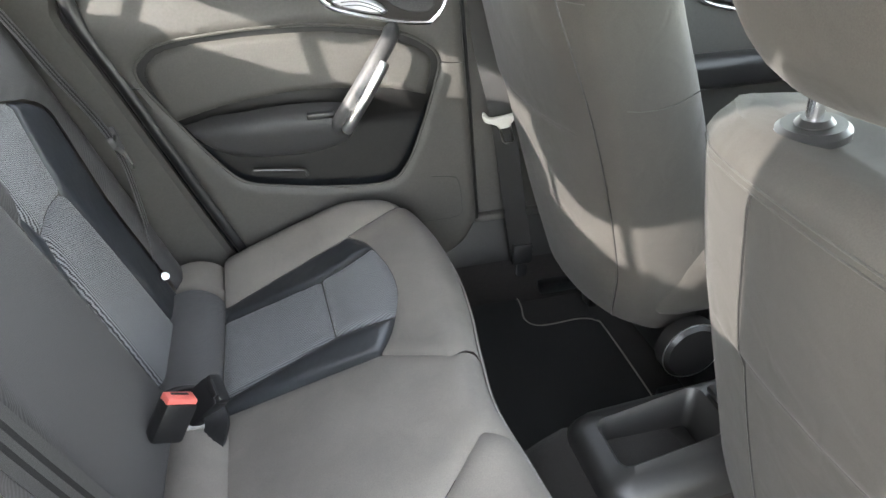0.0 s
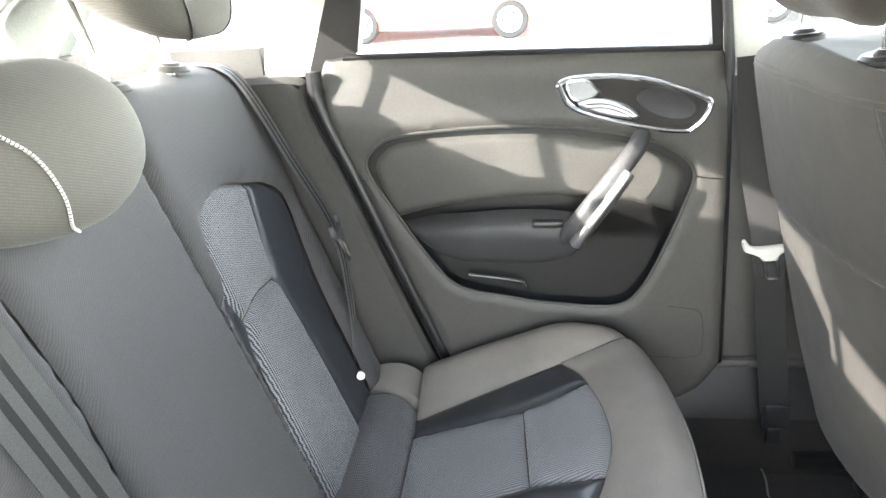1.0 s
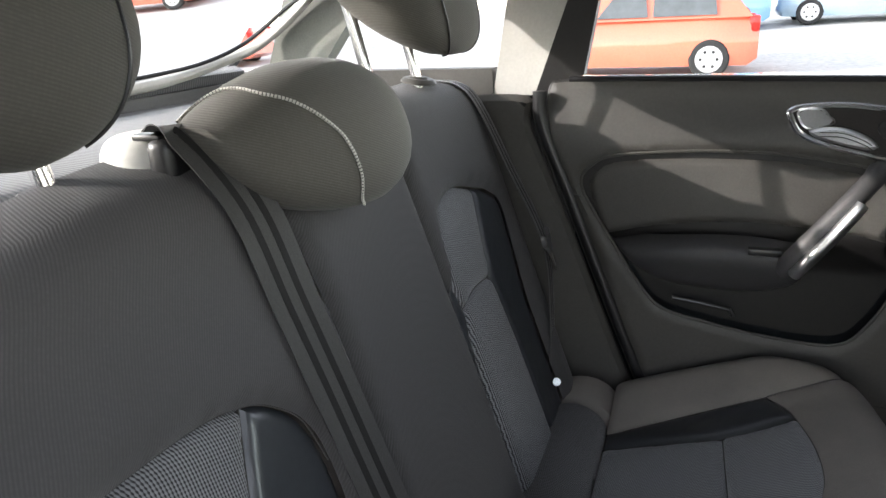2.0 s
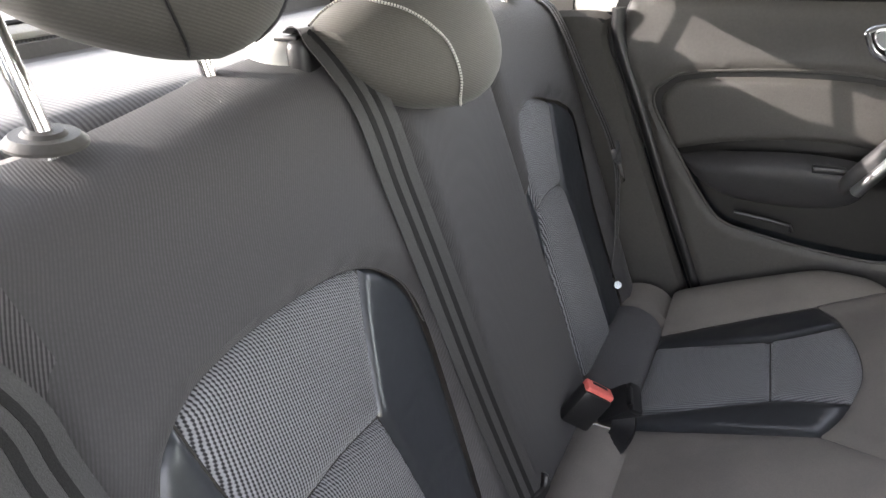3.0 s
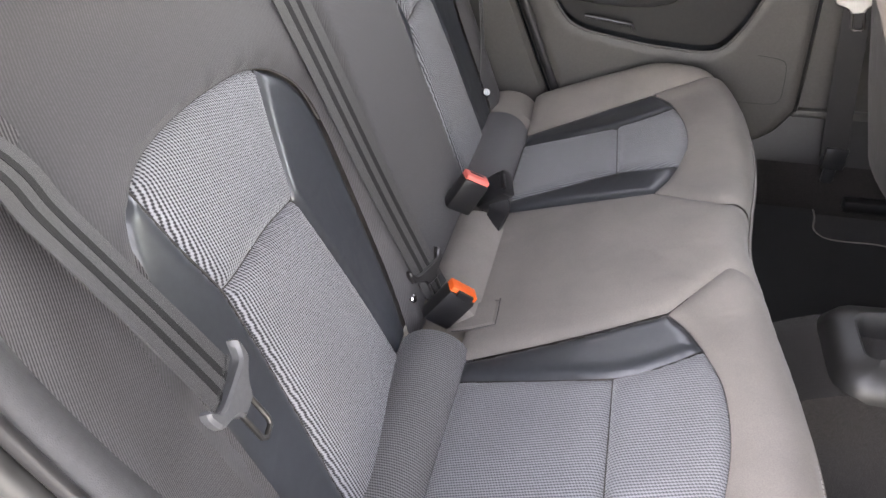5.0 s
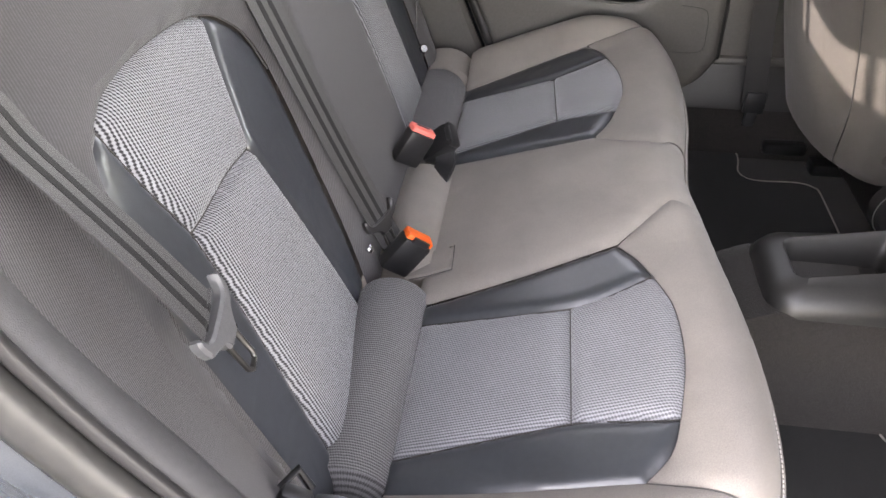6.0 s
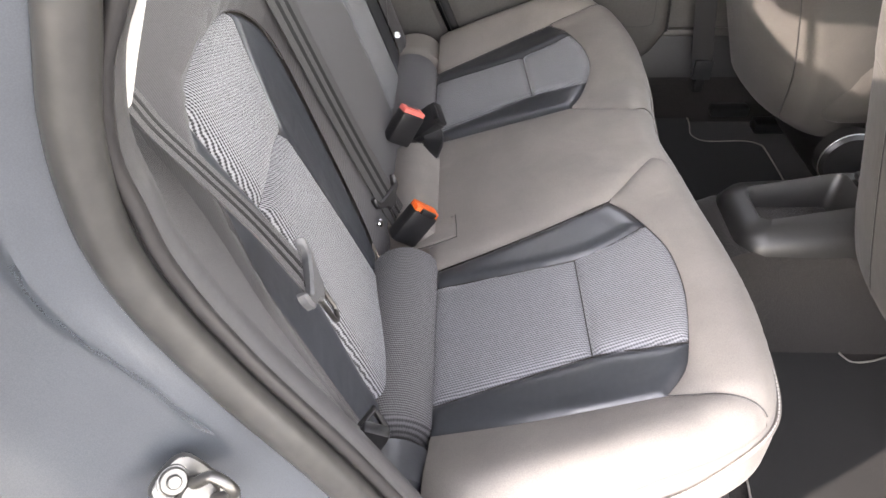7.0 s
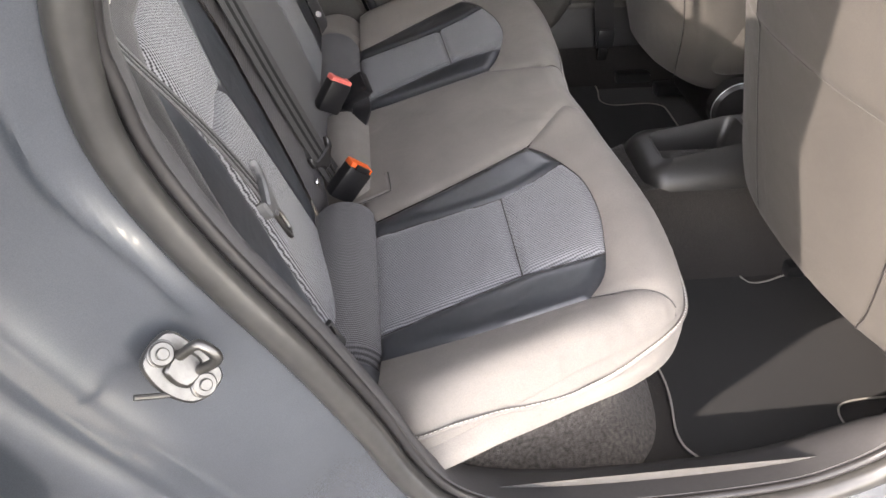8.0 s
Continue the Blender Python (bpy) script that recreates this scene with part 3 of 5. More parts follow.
def roll(y0, y1, m, x0=-0.045, x1=0.072, z0=0.235, hgt=0.062, label=""):
    rings, uvs = [], []
    n = 18
    ys = np.linspace(y0, y1, max(6, int(abs(y1 - y0) / 0.015)))
    for y in ys:
        e = min(abs(y - y0), abs(y1 - y)) / 0.02
        k = math.sqrt(1 - (1 - min(1, e)) ** 2) if e < 1 else 1.0
        k = 0.45 + 0.55 * k
        cx, rx = (x0 + x1) / 2, (x1 - x0) / 2
        raise_ = 0.03 * sstep(0.50, 0.62, abs(y))
        rings.append([(cx + rx * k * math.cos(a), y, z0 + raise_ + hgt * k * math.sin(a)) for a in np.linspace(-0.35, math.pi + 0.35, n)])
        uvs += [(y, -0.06 * a) for a in np.linspace(-0.35, math.pi + 0.35, n)]
    return part("rear_roll", (*loft(rings), uvs), m, bench, label)


roll(-0.50, -0.15, M_ROLL, label="ribbed fabric roll at the foot of the backrest")
roll(-0.60, -0.50, M_LEATHER, label="dark leatherette end of the roll")
roll(-0.115, 0.165, M_CLOTH, z0=0.232, label="grey cloth roll")
roll(0.235, 0.545, M_ROLL, x0=-0.078, x1=0.048, label="ribbed fabric roll at the foot of the backrest")
roll(0.53, 0.632, M_CLOTH, x0=-0.072, x1=0.056, hgt=0.050, label="grey cloth end of the roll")

# ---- rear backrests ----
def back_x(z):
    return -0.13 - 0.34 * (z - 0.56)


def top_drop(y):
    return 0.034 * sstep(-0.12, -0.45, y)


def bulge(y, z):
    """The outer half of the near backrest stands forward as a side bolster."""
    return 0.045 * sstep(-0.15, -0.45, y) * (1 - sstep(0.70, 0.84, z))


def back_fun(y0, y1, ztop, r0=0.03, r1=0.03, rt=0.06, dt=0.075):
    def fun(y, z, h=0.0):
        x = back_x(z) + h + (bulge(y, z) if y < 0 else 0)
        z = z - top_drop(y) * sstep(0.70, ztop, z)
        for d, r, dep in ((y - y0, r0, 0.8 * r0), (y1 - y, r1, 0.8 * r1), (ztop - z - top_drop(y), rt, dt)):
            if d < r:
                k = 1 - max(0, d) / r
                x -= dep * (1 - math.sqrt(max(0, 1 - k * k * 0.985)))
        return Vector((x, y, z + 0.34 * h))
    return fun


ZT = 0.892
wide = bench
fw = back_fun(-0.60, 0.243, ZT, 0.05, 0.022)
fwr = lambda y, z, h=0.0: fw(y, z, h - 0.010)
W_TOP = [(-0.178, 0.687), (-0.178, 0.687), (-0.215, 0.699), (-0.262, 0.709), (-0.329, 0.720), (-0.387, 0.725), (-0.436, 0.722), (-0.465, 0.712), (-0.465, 0.712)]
W_LEFT = [(-0.465, 0.712), (-0.454, 0.645), (-0.440, 0.586)]
W_LOWL = [(-0.440, 0.586), (-0.442, 0.51), (-0.449, 0.42), (-0.458, 0.34), (-0.464, 0.262)]
W_MID = [(-0.440, 0.586), (-0.340, 0.578), (-0.243, 0.556)]
W_RIGHT = [(-0.243, 0.556), (-0.211, 0.624), (-0.178, 0.687)]
W_LOWR = [(-0.243, 0.556), (-0.224, 0.467), (-0.207, 0.367), (-0.195, 0.262)]
E_IN = [(-0.178, 0.687), (-0.150, 0.672), (-0.118, 0.640), (-0.106, 0.59), (-0.113, 0.486), (-0.128, 0.35), (-0.148, 0.262)]
E_OUT = [(-0.465, 0.712), (-0.489, 0.695), (-0.507, 0.665), (-0.524, 0.60), (-0.534, 0.52), (-0.538, 0.42), (-0.530, 0.262)]


def corners(*lines):
    """One outline out of lines laid end to end, with a sharp corner at each joint."""
    out = []
    for ln_ in lines:
        out += [ln_[0], *ln_[:-1], ln_[-1]] if ln_[0] != ln_[1] else ln_[:-1]
    return out


hole = corners(E_IN[::-1], W_TOP[1:-1], E_OUT, [(-0.530, 0.262), (-0.148, 0.262)])
# surround: outer part with the insert's hole, and the middle seat's part
outa = [(-0.60, 0.24), (-0.60, 0.24), (-0.60, 0.5), (-0.60, 0.80), (-0.585, 0.86), (-0.54, ZT), (-0.3, ZT), (-0.035, ZT), (-0.035, ZT), (-0.022, 0.70), (-0.028, 0.60), (-0.05, 0.42), (-0.06, 0.24), (-0.06, 0.24)]
outb = [(-0.06, 0.24), (-0.06, 0.24), (-0.05, 0.42), (-0.028, 0.60), (-0.022, 0.70), (-0.035, ZT), (-0.035, ZT), (0.18, ZT), (0.225, 0.87), (0.243, 0.83), (0.243, 0.5), (0.243, 0.24), (0.243, 0.24)]
part("backrest_cover", panel(outa, fw, 0.013, 0.012, 0.035, holes=[hole], depth=0.004), M_CLOTHRIB, wide, "grey cloth, darkened for shade")
part("backrest_cover", panel(outb, fw, 0.013, 0.012, 0.02, depth=0.0), M_CLOTHRIB, wide, "grey cloth of the middle seat, darkened for shade")
part("insert_panel", panel(corners(W_TOP[1:-1], W_LEFT, W_MID, W_RIGHT), fwr, 0.007, 0.008, 0.03), M_FABRIC, wide, "ribbed grey-blue woven fabric")
part("insert_panel", panel(corners(W_MID[::-1], W_LOWL, [(-0.464, 0.262), (-0.195, 0.262)], W_LOWR[::-1]), fwr, 0.007, 0.010, 0.03), M_FABRIC, wide, "ribbed grey-blue woven fabric")
part("insert_edge", panel(corners(E_IN, [(-0.148, 0.262), (-0.195, 0.262)], W_LOWR[::-1], W_RIGHT), fwr, 0.006, 0.005, 0.018), M_LEATHER, wide, "dark blue-black leatherette")
part("insert_edge", panel(corners(E_OUT, [(-0.530, 0.262), (-0.464, 0.262)], W_LOWL[::-1], W_LEFT[::-1]), fwr, 0.006, 0.005, 0.018), M_LEATHER, wide, "dark blue-black leatherette")

narrow = bench
fn = back_fun(0.247, 0.64, ZT, 0.022, 0.05)
fnr = lambda y, z, h=0.0: fn(y, z, h - 0.010)
N_TOP = [(0.285, 0.650), (0.292, 0.690), (0.312, 0.720), (0.36, 0.736), (0.42, 0.737), (0.489, 0.718)]
N_RIGHT = [(0.489, 0.718), (0.456, 0.645), (0.434, 0.581)]
N_MID = [(0.434, 0.581), (0.37, 0.586), (0.300, 0.577)]
N_LEFT = [(0.300, 0.577), (0.289, 0.61), (0.285, 0.650)]
N_LOWR = [(0.434, 0.581), (0.445, 0.477), (0.450, 0.355), (0.452, 0.262)]
N_LOWL = [(0.300, 0.577), (0.283, 0.53), (0.272, 0.43), (0.268, 0.262)]
N_OUT = [(0.489, 0.718), (0.54, 0.702), (0.588, 0.664), (0.572, 0.58), (0.556, 0.50), (0.556, 0.36), (0.552, 0.262)]
N_IN = [(0.285, 0.650), (0.262, 0.60), (0.258, 0.50), (0.256, 0.262)]
holen = corners(N_TOP, N_OUT, [(0.552, 0.262), (0.256, 0.262)], N_IN[::-1])
outn_ = [(0.247, 0.24), (0.247, 0.24), (0.247, 0.83), (0.265, 0.87), (0.31, ZT), (0.45, ZT), (0.58, ZT), (0.625, 0.865), (0.64, 0.81), (0.64, 0.24), (0.64, 0.24)]
part("backrest_cover", panel(outn_, fn, 0.013, 0.012, 0.035, holes=[holen], depth=0.004), M_CLOTHRIB, narrow, "grey cloth, darkened for shade")
part("insert_panel", panel(corners(N_TOP, N_RIGHT, N_MID, N_LEFT), fnr, 0.007, 0.008, 0.03), M_FABRIC, narrow, "ribbed grey-blue woven fabric")
part("insert_panel", panel(corners(N_MID[::-1], N_LOWR, [(0.452, 0.262), (0.268, 0.262)], N_LOWL[::-1]), fnr, 0.007, 0.010, 0.03), M_FABRIC, narrow, "ribbed grey-blue woven fabric")
part("insert_edge", panel(corners(N_OUT, [(0.552, 0.262), (0.452, 0.262)], N_LOWR[::-1], N_RIGHT[::-1]), fnr, 0.006, 0.005, 0.018), M_LEATHER, narrow, "dark blue-black leatherette")
part("insert_edge", panel(corners(N_IN, [(0.256, 0.262), (0.268, 0.262)], N_LOWL[::-1], N_LEFT), fnr, 0.008, 0.004, 0.012), M_LEATHER, narrow, "dark blue-black leatherette")
for th_, a, b in ((wide, -0.59, 0.238), (narrow, 0.252, 0.632)):
    part("backrest_shell", loft([[(back_x(z) - o1, a, z), (back_x(z) - o1, b, z), (back_x(z) - 0.13, b, z), (back_x(z) - 0.13, a, z)] for z, o1 in ((0.24, 0.03), (0.8, 0.03), (0.83, 0.045), (0.85, 0.068))]), M_CLOTH, th_, "grey cloth back shell")

seam_line(E_IN[::-1][3:] + W_TOP[2:-2] + E_OUT[:3], fw, -0.006)
seam_line(W_RIGHT[::-1], fwr)
seam_line(W_LOWR, fwr)
seam_line(W_LEFT + W_LOWL[1:], fwr)
seam_line(W_MID, fwr, -0.0032, 0.0009)
seam_line(N_RIGHT + N_LOWR[1:], fnr)
seam_line(N_LEFT[::-1], fnr)
seam_line(N_LOWL, fnr)
seam_line(N_MID, fnr, -0.0032, 0.0009)


# ---- headrests ----
def headrest_shape(c, w, hgt, dep, lean=0.0, arch=0.3):
    """A cushioned head restraint: rounded, deeper in the middle, its lower edge drawn in towards the back."""
    rings = []
    nu, nv = 28, 17
    for j in range(nv):
        b = -math.pi / 2 + math.pi * j / (nv - 1)
        sb, cb = math.sin(b), math.cos(b)
        zz = math.copysign(abs(sb) ** 0.72, sb)
        ww = abs(cb) ** 0.42
        rg = []
        for i in range(nu):
            a = 2 * math.pi * i / nu
            ca, sa = math.cos(a), math.sin(a)
            yy = math.copysign(abs(sa) ** 0.75, sa) * ww
            xx = math.copysign(abs(ca) ** 0.8, ca) * abs(cb) ** 0.6
            drop = arch * (yy * yy) * 0.5
            x = xx * dep / 2 * (1 - 0.25 * yy * yy) + lean * zz * hgt / 2 - 0.12 * dep * max(0, -zz)
            rg.append((c[0] + x, c[1] + yy * w / 2, c[2] + (zz - drop * (0.5 + 0.5 * zz)) * hgt / 2))
        rings.append(rg)
    return loft(rings)


def saddle_at(c, w, ztop, zbot, dep, lean, pw, lip, y, ca, sa, out=0.0):
    """A point of a half-moon head restraint: y from -1 to 1 across, ca and sa round from the front over the top.
    lip: how far the lower edge hangs down at the front and rises at the back."""
    k = math.sqrt(max(0.0004, 1 - abs(y) ** pw))
    hz = (ztop - zbot) / 2 * k
    zm = ztop - 0.30 * (ztop - zbot) * abs(y) ** 2.2 - hz
    zz = math.copysign(abs(sa) ** 0.85, sa)
    xx = math.copysign(abs(ca) ** 0.85, ca)
    d = dep / 2 * (0.30 + 0.70 * k) + out
    return Vector((c[0] + d * xx - 0.03 * y * y - lean * (zm + zz * hz - (ztop + zbot) / 2), c[1] + y * w / 2,
                   zm + zz * (hz + out) - lip * xx * k * (0.5 - 0.5 * zz)))


def saddle(c, w, ztop, zbot, dep, lean=0.27, pw=2.4, lip=0.0):
    """A half-moon head restraint: broad top, round lower edge, lens-shaped from the side."""
    rings = []
    for y in np.concatenate([[-1, -0.985], np.linspace(-0.95, 0.95, 25), [0.985, 1]]):
        rings.append([saddle_at(c, w, ztop, zbot, dep, lean, pw, lip, y, math.cos(a), math.sin(a)) for a in np.linspace(0, 2 * math.pi, 28, endpoint=False)])
    return loft(rings)


def saddle_pt(c, w, ztop, zbot, dep, lean, pw, lip, y, a, out=0.0):
    return saddle_at(c, w, ztop, zbot, dep, lean, pw, lip, y, math.cos(radians(a)), math.sin(radians(a)), out)


def stitched(path, parent, args, m=None, r=0.0011):
    """A sewn seam with pale stitches along a path of (y, a) on a headrest."""
    q = spline([(y, a / 100, 0) for y, a in path], 10)
    line = [Vector(p) for p in even([tuple(saddle_pt(*args, p[0], p[1] * 100, 0.0008)) for p in q], 0.0034, closed=False)]
    part("seam", tube(line, 0.0014, 6), M_TRIMDARK, parent, "sewn seam")
    if m:
        part("stitching", join(*[tube([a + (b - a) * 0.1, a + (b - a) * 0.85], r, 5) for a, b in zip(line, line[1:])]), m, parent, "pale thread stitching")


def outer_headrest(c, w, ztop, zbot, lip, pw, posts, pbase, label):
    h = thing("headrest", (posts[0][0], c[1], pbase), label, "headrest", "rear headrests")
    shape = (c, w, ztop, zbot, 0.17, 0.27, pw, lip)
    part("pad", saddle(*shape), M_HEADCLOTH, h, "grey cloth pad")
    for sy in (-1, 1):
        stitched([(sy * 0.50, 150), (sy * 0.56, 90), (sy * 0.55, 30), (sy * 0.45, -30), (sy * 0.25, -70)], h, shape, M_STITCH if sy < 0 else None)
    for px, py in posts:
        p0 = Vector((px, py, pbase))
        p1 = Vector((px - 0.035, py, zbot + 0.09))
        part("post", tube([p0 - Vector((0, 0, 0.05)), p0, p1], 0.0088, 16), M_CHROME, h, "chrome post")
        part("collar", join(disc(p0 + Vector((0.002, 0, 0.0)), (0.15, 0, 1), 0.030, 0.008, 32, 0.7), disc(p0 + Vector((0.002, 0, 0.003)), (0.15, 0, 1), 0.017, 0.008, 24, 0.4)), M_TRIM, h, "round grey plastic guide")
    return h


outer_headrest((-0.260, -0.295), 0.297, 1.11, 0.916, 0.002, 1.71, ((-0.302, -0.397), (-0.312, -0.207)), 0.872, "raised grey cloth outer headrest on chrome posts")
outer_headrest((-0.252, 0.43), 0.30, 1.13, 0.950, 0.036, 2.4, ((-0.283, 0.495), (-0.283, 0.325)), 0.896, "raised grey cloth outer headrest beside the closed door")
mh = thing("headrest", (-0.25, 0.01, 0.88), "low grey cloth middle headrest with pale stitching", "headrest", "rear headrests")
MHA = ((-0.205, 0.060), 0.350, 0.961, 0.806, 0.132, 0.34, 1.9, 0.0)
part("pad", saddle(*MHA), M_HEADCLOTH, mh, "grey cloth half-moon pad")
stitched([(-0.93, 125), (-0.80, 118), (-0.68, 95), (-0.66, 63), (-0.57, 40), (-0.47, 18), (-0.38, 0), (-0.35, -18), (-0.31, -48), (-0.20, -66)], mh, MHA, M_STITCH, 0.0017)
for py in (-0.02, 0.14):
    part("collar", disc((-0.275, py, 0.893), (-0.25, 0, 1), 0.022, 0.012, 24, 0.4), M_BLACK, mh, "black plastic guide")
# ---- far door ----
def door_y(x, z):
    return 0.638 + 0.03 * sstep(0.76, 0.87, z)


def fdoor(x, z, h=0.0):
    return Vector((x, door_y(x, z) - h, z))


door = thing("door_1", (0.3, 0.66, 0.2), "closed rear door with grey trim, padded insert, armrest and pull handle", "car door", kind="structure")
DO = [(-0.09, 0.872), (-0.09, 0.872), (-0.098, 0.84), (-0.09, 0.78), (-0.045, 0.675), (0.02, 0.51), (0.082, 0.351), (0.15, 0.20), (0.15, 0.20), (0.35, 0.205), (0.50, 0.215), (0.56, 0.245), (0.60, 0.306), (0.60, 0.306), (0.585, 0.55), (0.566, 0.825), (0.56, 0.868), (0.56, 0.868), (0.3, 0.872), (0.0, 0.876)]
PADH = [(-0.03, 0.69), (-0.005, 0.735), (0.04, 0.750), (0.12, 0.757), (0.20, 0.760), (0.31, 0.756), (0.432, 0.736), (0.50, 0.705), (0.526, 0.672), (0.515, 0.62), (0.49, 0.545), (0.455, 0.465), (0.41, 0.424), (0.30, 0.428), (0.20, 0.444), (0.12, 0.465), (0.075, 0.515), (0.03, 0.585)]
part("door_trim", panel(DO, fdoor, 0.010, 0.004, 0.012, holes=[PADH], depth=0.002), M_TRIM, door, "grain-textured grey soft trim")
PAD = [(-0.018, 0.685), (0.0, 0.722), (0.04, 0.738), (0.12, 0.745), (0.20, 0.748), (0.31, 0.744), (0.425, 0.724), (0.49, 0.695), (0.514, 0.665), (0.50, 0.60), (0.50, 0.60), (0.41, 0.622), (0.30, 0.631), (0.216, 0.631), (0.11, 0.619), (0.013, 0.598), (0.013, 0.598)]
part("pad", panel(PAD, lambda x, z, h=0: fdoor(x, z, h - 0.008), 0.007, 0.007, 0.02, depth=0.006), M_PAD, door, "grey vinyl padded insert")
# groove behind the pad
part("recess", panel(PADH, lambda x, z, h=0: fdoor(x, z, -0.010 - 0.030 * (1 - sstep(0.54, 0.62, z))), 0.009, 0, 0.01, depth=0), M_POCKET, door, "dark recess with door pocket")
# lip round the recess
lip = spline(PADH, 6, True)
part("lip", tube([fdoor(a, b, -0.001) for a, b in lip], 0.0030, 8, closed=True), M_TRIM, door)
# armrest
ARM = [(0.022, 0.588), (0.022, 0.588), (0.11, 0.606), (0.216, 0.615), (0.30, 0.612), (0.345, 0.60), (0.352, 0.56), (0.335, 0.525), (0.28, 0.505), (0.20, 0.503), (0.12, 0.512), (0.06, 0.545)]
part("armrest", panel(ARM, lambda x, z, h=0: fdoor(x, z, h * 1.0 - 0.01 + 0.035 * sstep(0.02, 0.16, x) * sstep(0.50, 0.585, z)), 0.007, 0.020, 0.03, depth=0.02), M_TRIMMID, door, "dark grey moulded armrest")
part("switch", box(fdoor(0.283, 0.600, 0.040), (0.052, 0.018, 0.012), 0.003), M_BLACK, door, "black window switch")
for k in range(3):
    part("switch_mark", box(fdoor(0.269 + 0.013 * k, 0.6005, 0.0466), (0.005, 0.002, 0.0030), 0), M_PIPING, door, "small pale mark")
part("pocket_lip", tube([fdoor(a, b, -0.012) for a, b in ((0.14, 0.482), (0.19, 0.476), (0.24, 0.468), (0.246, 0.456))], 0.004, 8), M_TRIMDARK, door)
# pull handle
HP = [(0.318, 0.552, 0.0), (0.316, 0.575, 0.035), (0.330, 0.605, 0.055), (0.365, 0.655, 0.060), (0.400, 0.702, 0.055), (0.424, 0.728, 0.035), (0.436, 0.735, 0.0)]
hpts = spline([fdoor(a, b, c) for a, b, c in HP], 6)
handle = part("pull_handle", tube(hpts, 0.016, 14), M_TRIMMID, door, "dark grey plastic pull handle")
HF = spline([fdoor(a, b, c) for a, b, c in ((0.328, 0.572, 0.062), (0.345, 0.600, 0.071), (0.372, 0.640, 0.074), (0.400, 0.682, 0.070), (0.408, 0.694, 0.066))], 6)
part("handle_inlay", tube(HF, 0.0138, 14, flat=0.75), M_ALU, handle, "brushed aluminium inlay")
# inner release: bezel, dish, lever
BZ = [(0.304, 0.826), (0.328, 0.833), (0.390, 0.834), (0.453, 0.825), (0.505, 0.809), (0.533, 0.797), (0.542, 0.786), (0.534, 0.769), (0.519, 0.753), (0.502, 0.746), (0.448, 0.752), (0.366, 0.772), (0.320, 0.790), (0.304, 0.815)]
bz = spline(BZ, 5, True)
part("bezel", tube([fdoor(a, b, 0.006) for a, b in bz], 0.0050, 8, closed=True), M_CHROME, door, "chrome bezel")
part("dish", panel(BZ, lambda x, z, h=0: fdoor(x, z, 0.0062 - 0.0012 * min(1, max(0, h) / 0.02)), 0.008, 0.02, 0.03, depth=0), M_DISH, door, "dark recessed dish")
GRI = [(0.473 + 0.046 * math.cos(a) - 0.010 * math.sin(a), 0.7905 + 0.025 * math.sin(a) - 0.006 * math.cos(a)) for a in np.linspace(0, 2 * math.pi, 25)[:-1]]
grille = part("speaker_grille", slab(GRI, lambda x, z, h: fdoor(x, z, h), 0.003, 0.0078, 0.012, 0, 0.0012), M_TRIMDARK, door, "dark perforated tweeter grille")
dots = []
for i in range(-6, 7):
    for j in range(-4, 5):
        a, b = 0.0068 * i + 0.0034 * (j % 2), 0.0056 * j
        if (a / 0.040) ** 2 + (b / 0.020) ** 2 < 1:
            dots.append(disc(fdoor(0.473 + a, 0.7905 + b - 0.12 * a, 0.0079), (0, 1, 0), 0.0015, 0.0008, 8))
part("perforation", join(*dots), M_BLACK, grille, "fine black holes")
PLA = [(0.312, 0.822), (0.322, 0.830), (0.350, 0.829), (0.360, 0.818), (0.369, 0.808), (0.342, 0.797), (0.322, 0.801)]
part("lever_plate", slab(PLA, lambda x, z, h: fdoor(x, z, h), 0.003, 0.0095, 0.012, 4, 0.003), M_ALU, door, "satin silver lever plate")
LEV = [(0.330, 0.797), (0.352, 0.802), (0.380, 0.801), (0.412, 0.789), (0.4285, 0.775), (0.424, 0.769), (0.400, 0.7705), (0.362, 0.780), (0.338, 0.788)]
lever = part("release_lever", slab(LEV, lambda x, z, h: fdoor(x, z, h + 0.008 * (0.43 - x) / 0.10), 0.004, 0.015, 0.012, 4, 0.004), M_ALU, door, "satin silver release lever")
for dz_ in (0.0, 0.006):
    part("groove", tube([fdoor(x, z - dz_, 0.0156 + 0.008 * (0.43 - x) / 0.10) for x, z in spline([(0.345, 0.7955), (0.378, 0.794), (0.408, 0.783), (0.419, 0.776)], 4)], 0.0008, 6), M_TRIMDARK, lever, "dark groove")
for line in ([(0.528, 0.668), (0.545, 0.664), (0.574, 0.662)], [(-0.028, 0.672), (-0.045, 0.674)]):
    part("trim_joint", tube([fdoor(a, b, 0.0036) for a, b in line], 0.0012, 6), M_BLACK, door)
part("trim_joint", tube([fdoor(a, b, 0.0036) for a, b in spline([(0.44, 0.322), (0.50, 0.318), (0.56, 0.322), (0.566, 0.36), (0.560, 0.405), (0.545, 0.418), (0.50, 0.424)], 5)], 0.0009, 6), M_TRIMDARK, door)
# door shell, black shut gap and seal
part("door_shell", box((0.24, 0.78, 0.50), (0.72, 0.12, 0.74), 0.02), M_PAINT, door, "blue-grey painted outer skin")
part("edge_seal", tube([(a, door_y(a, b) + 0.008, b) for a, b in spline(DO, 6, True)], 0.0055, 8, closed=True), M_POCKET, door, "black rubber edge seal")
part("window_seal", tube([(-0.06, 0.672, 0.878), (0.2, 0.672, 0.876), (0.56, 0.672, 0.870)], 0.006, 8), M_BLACK, door, "black window seal")

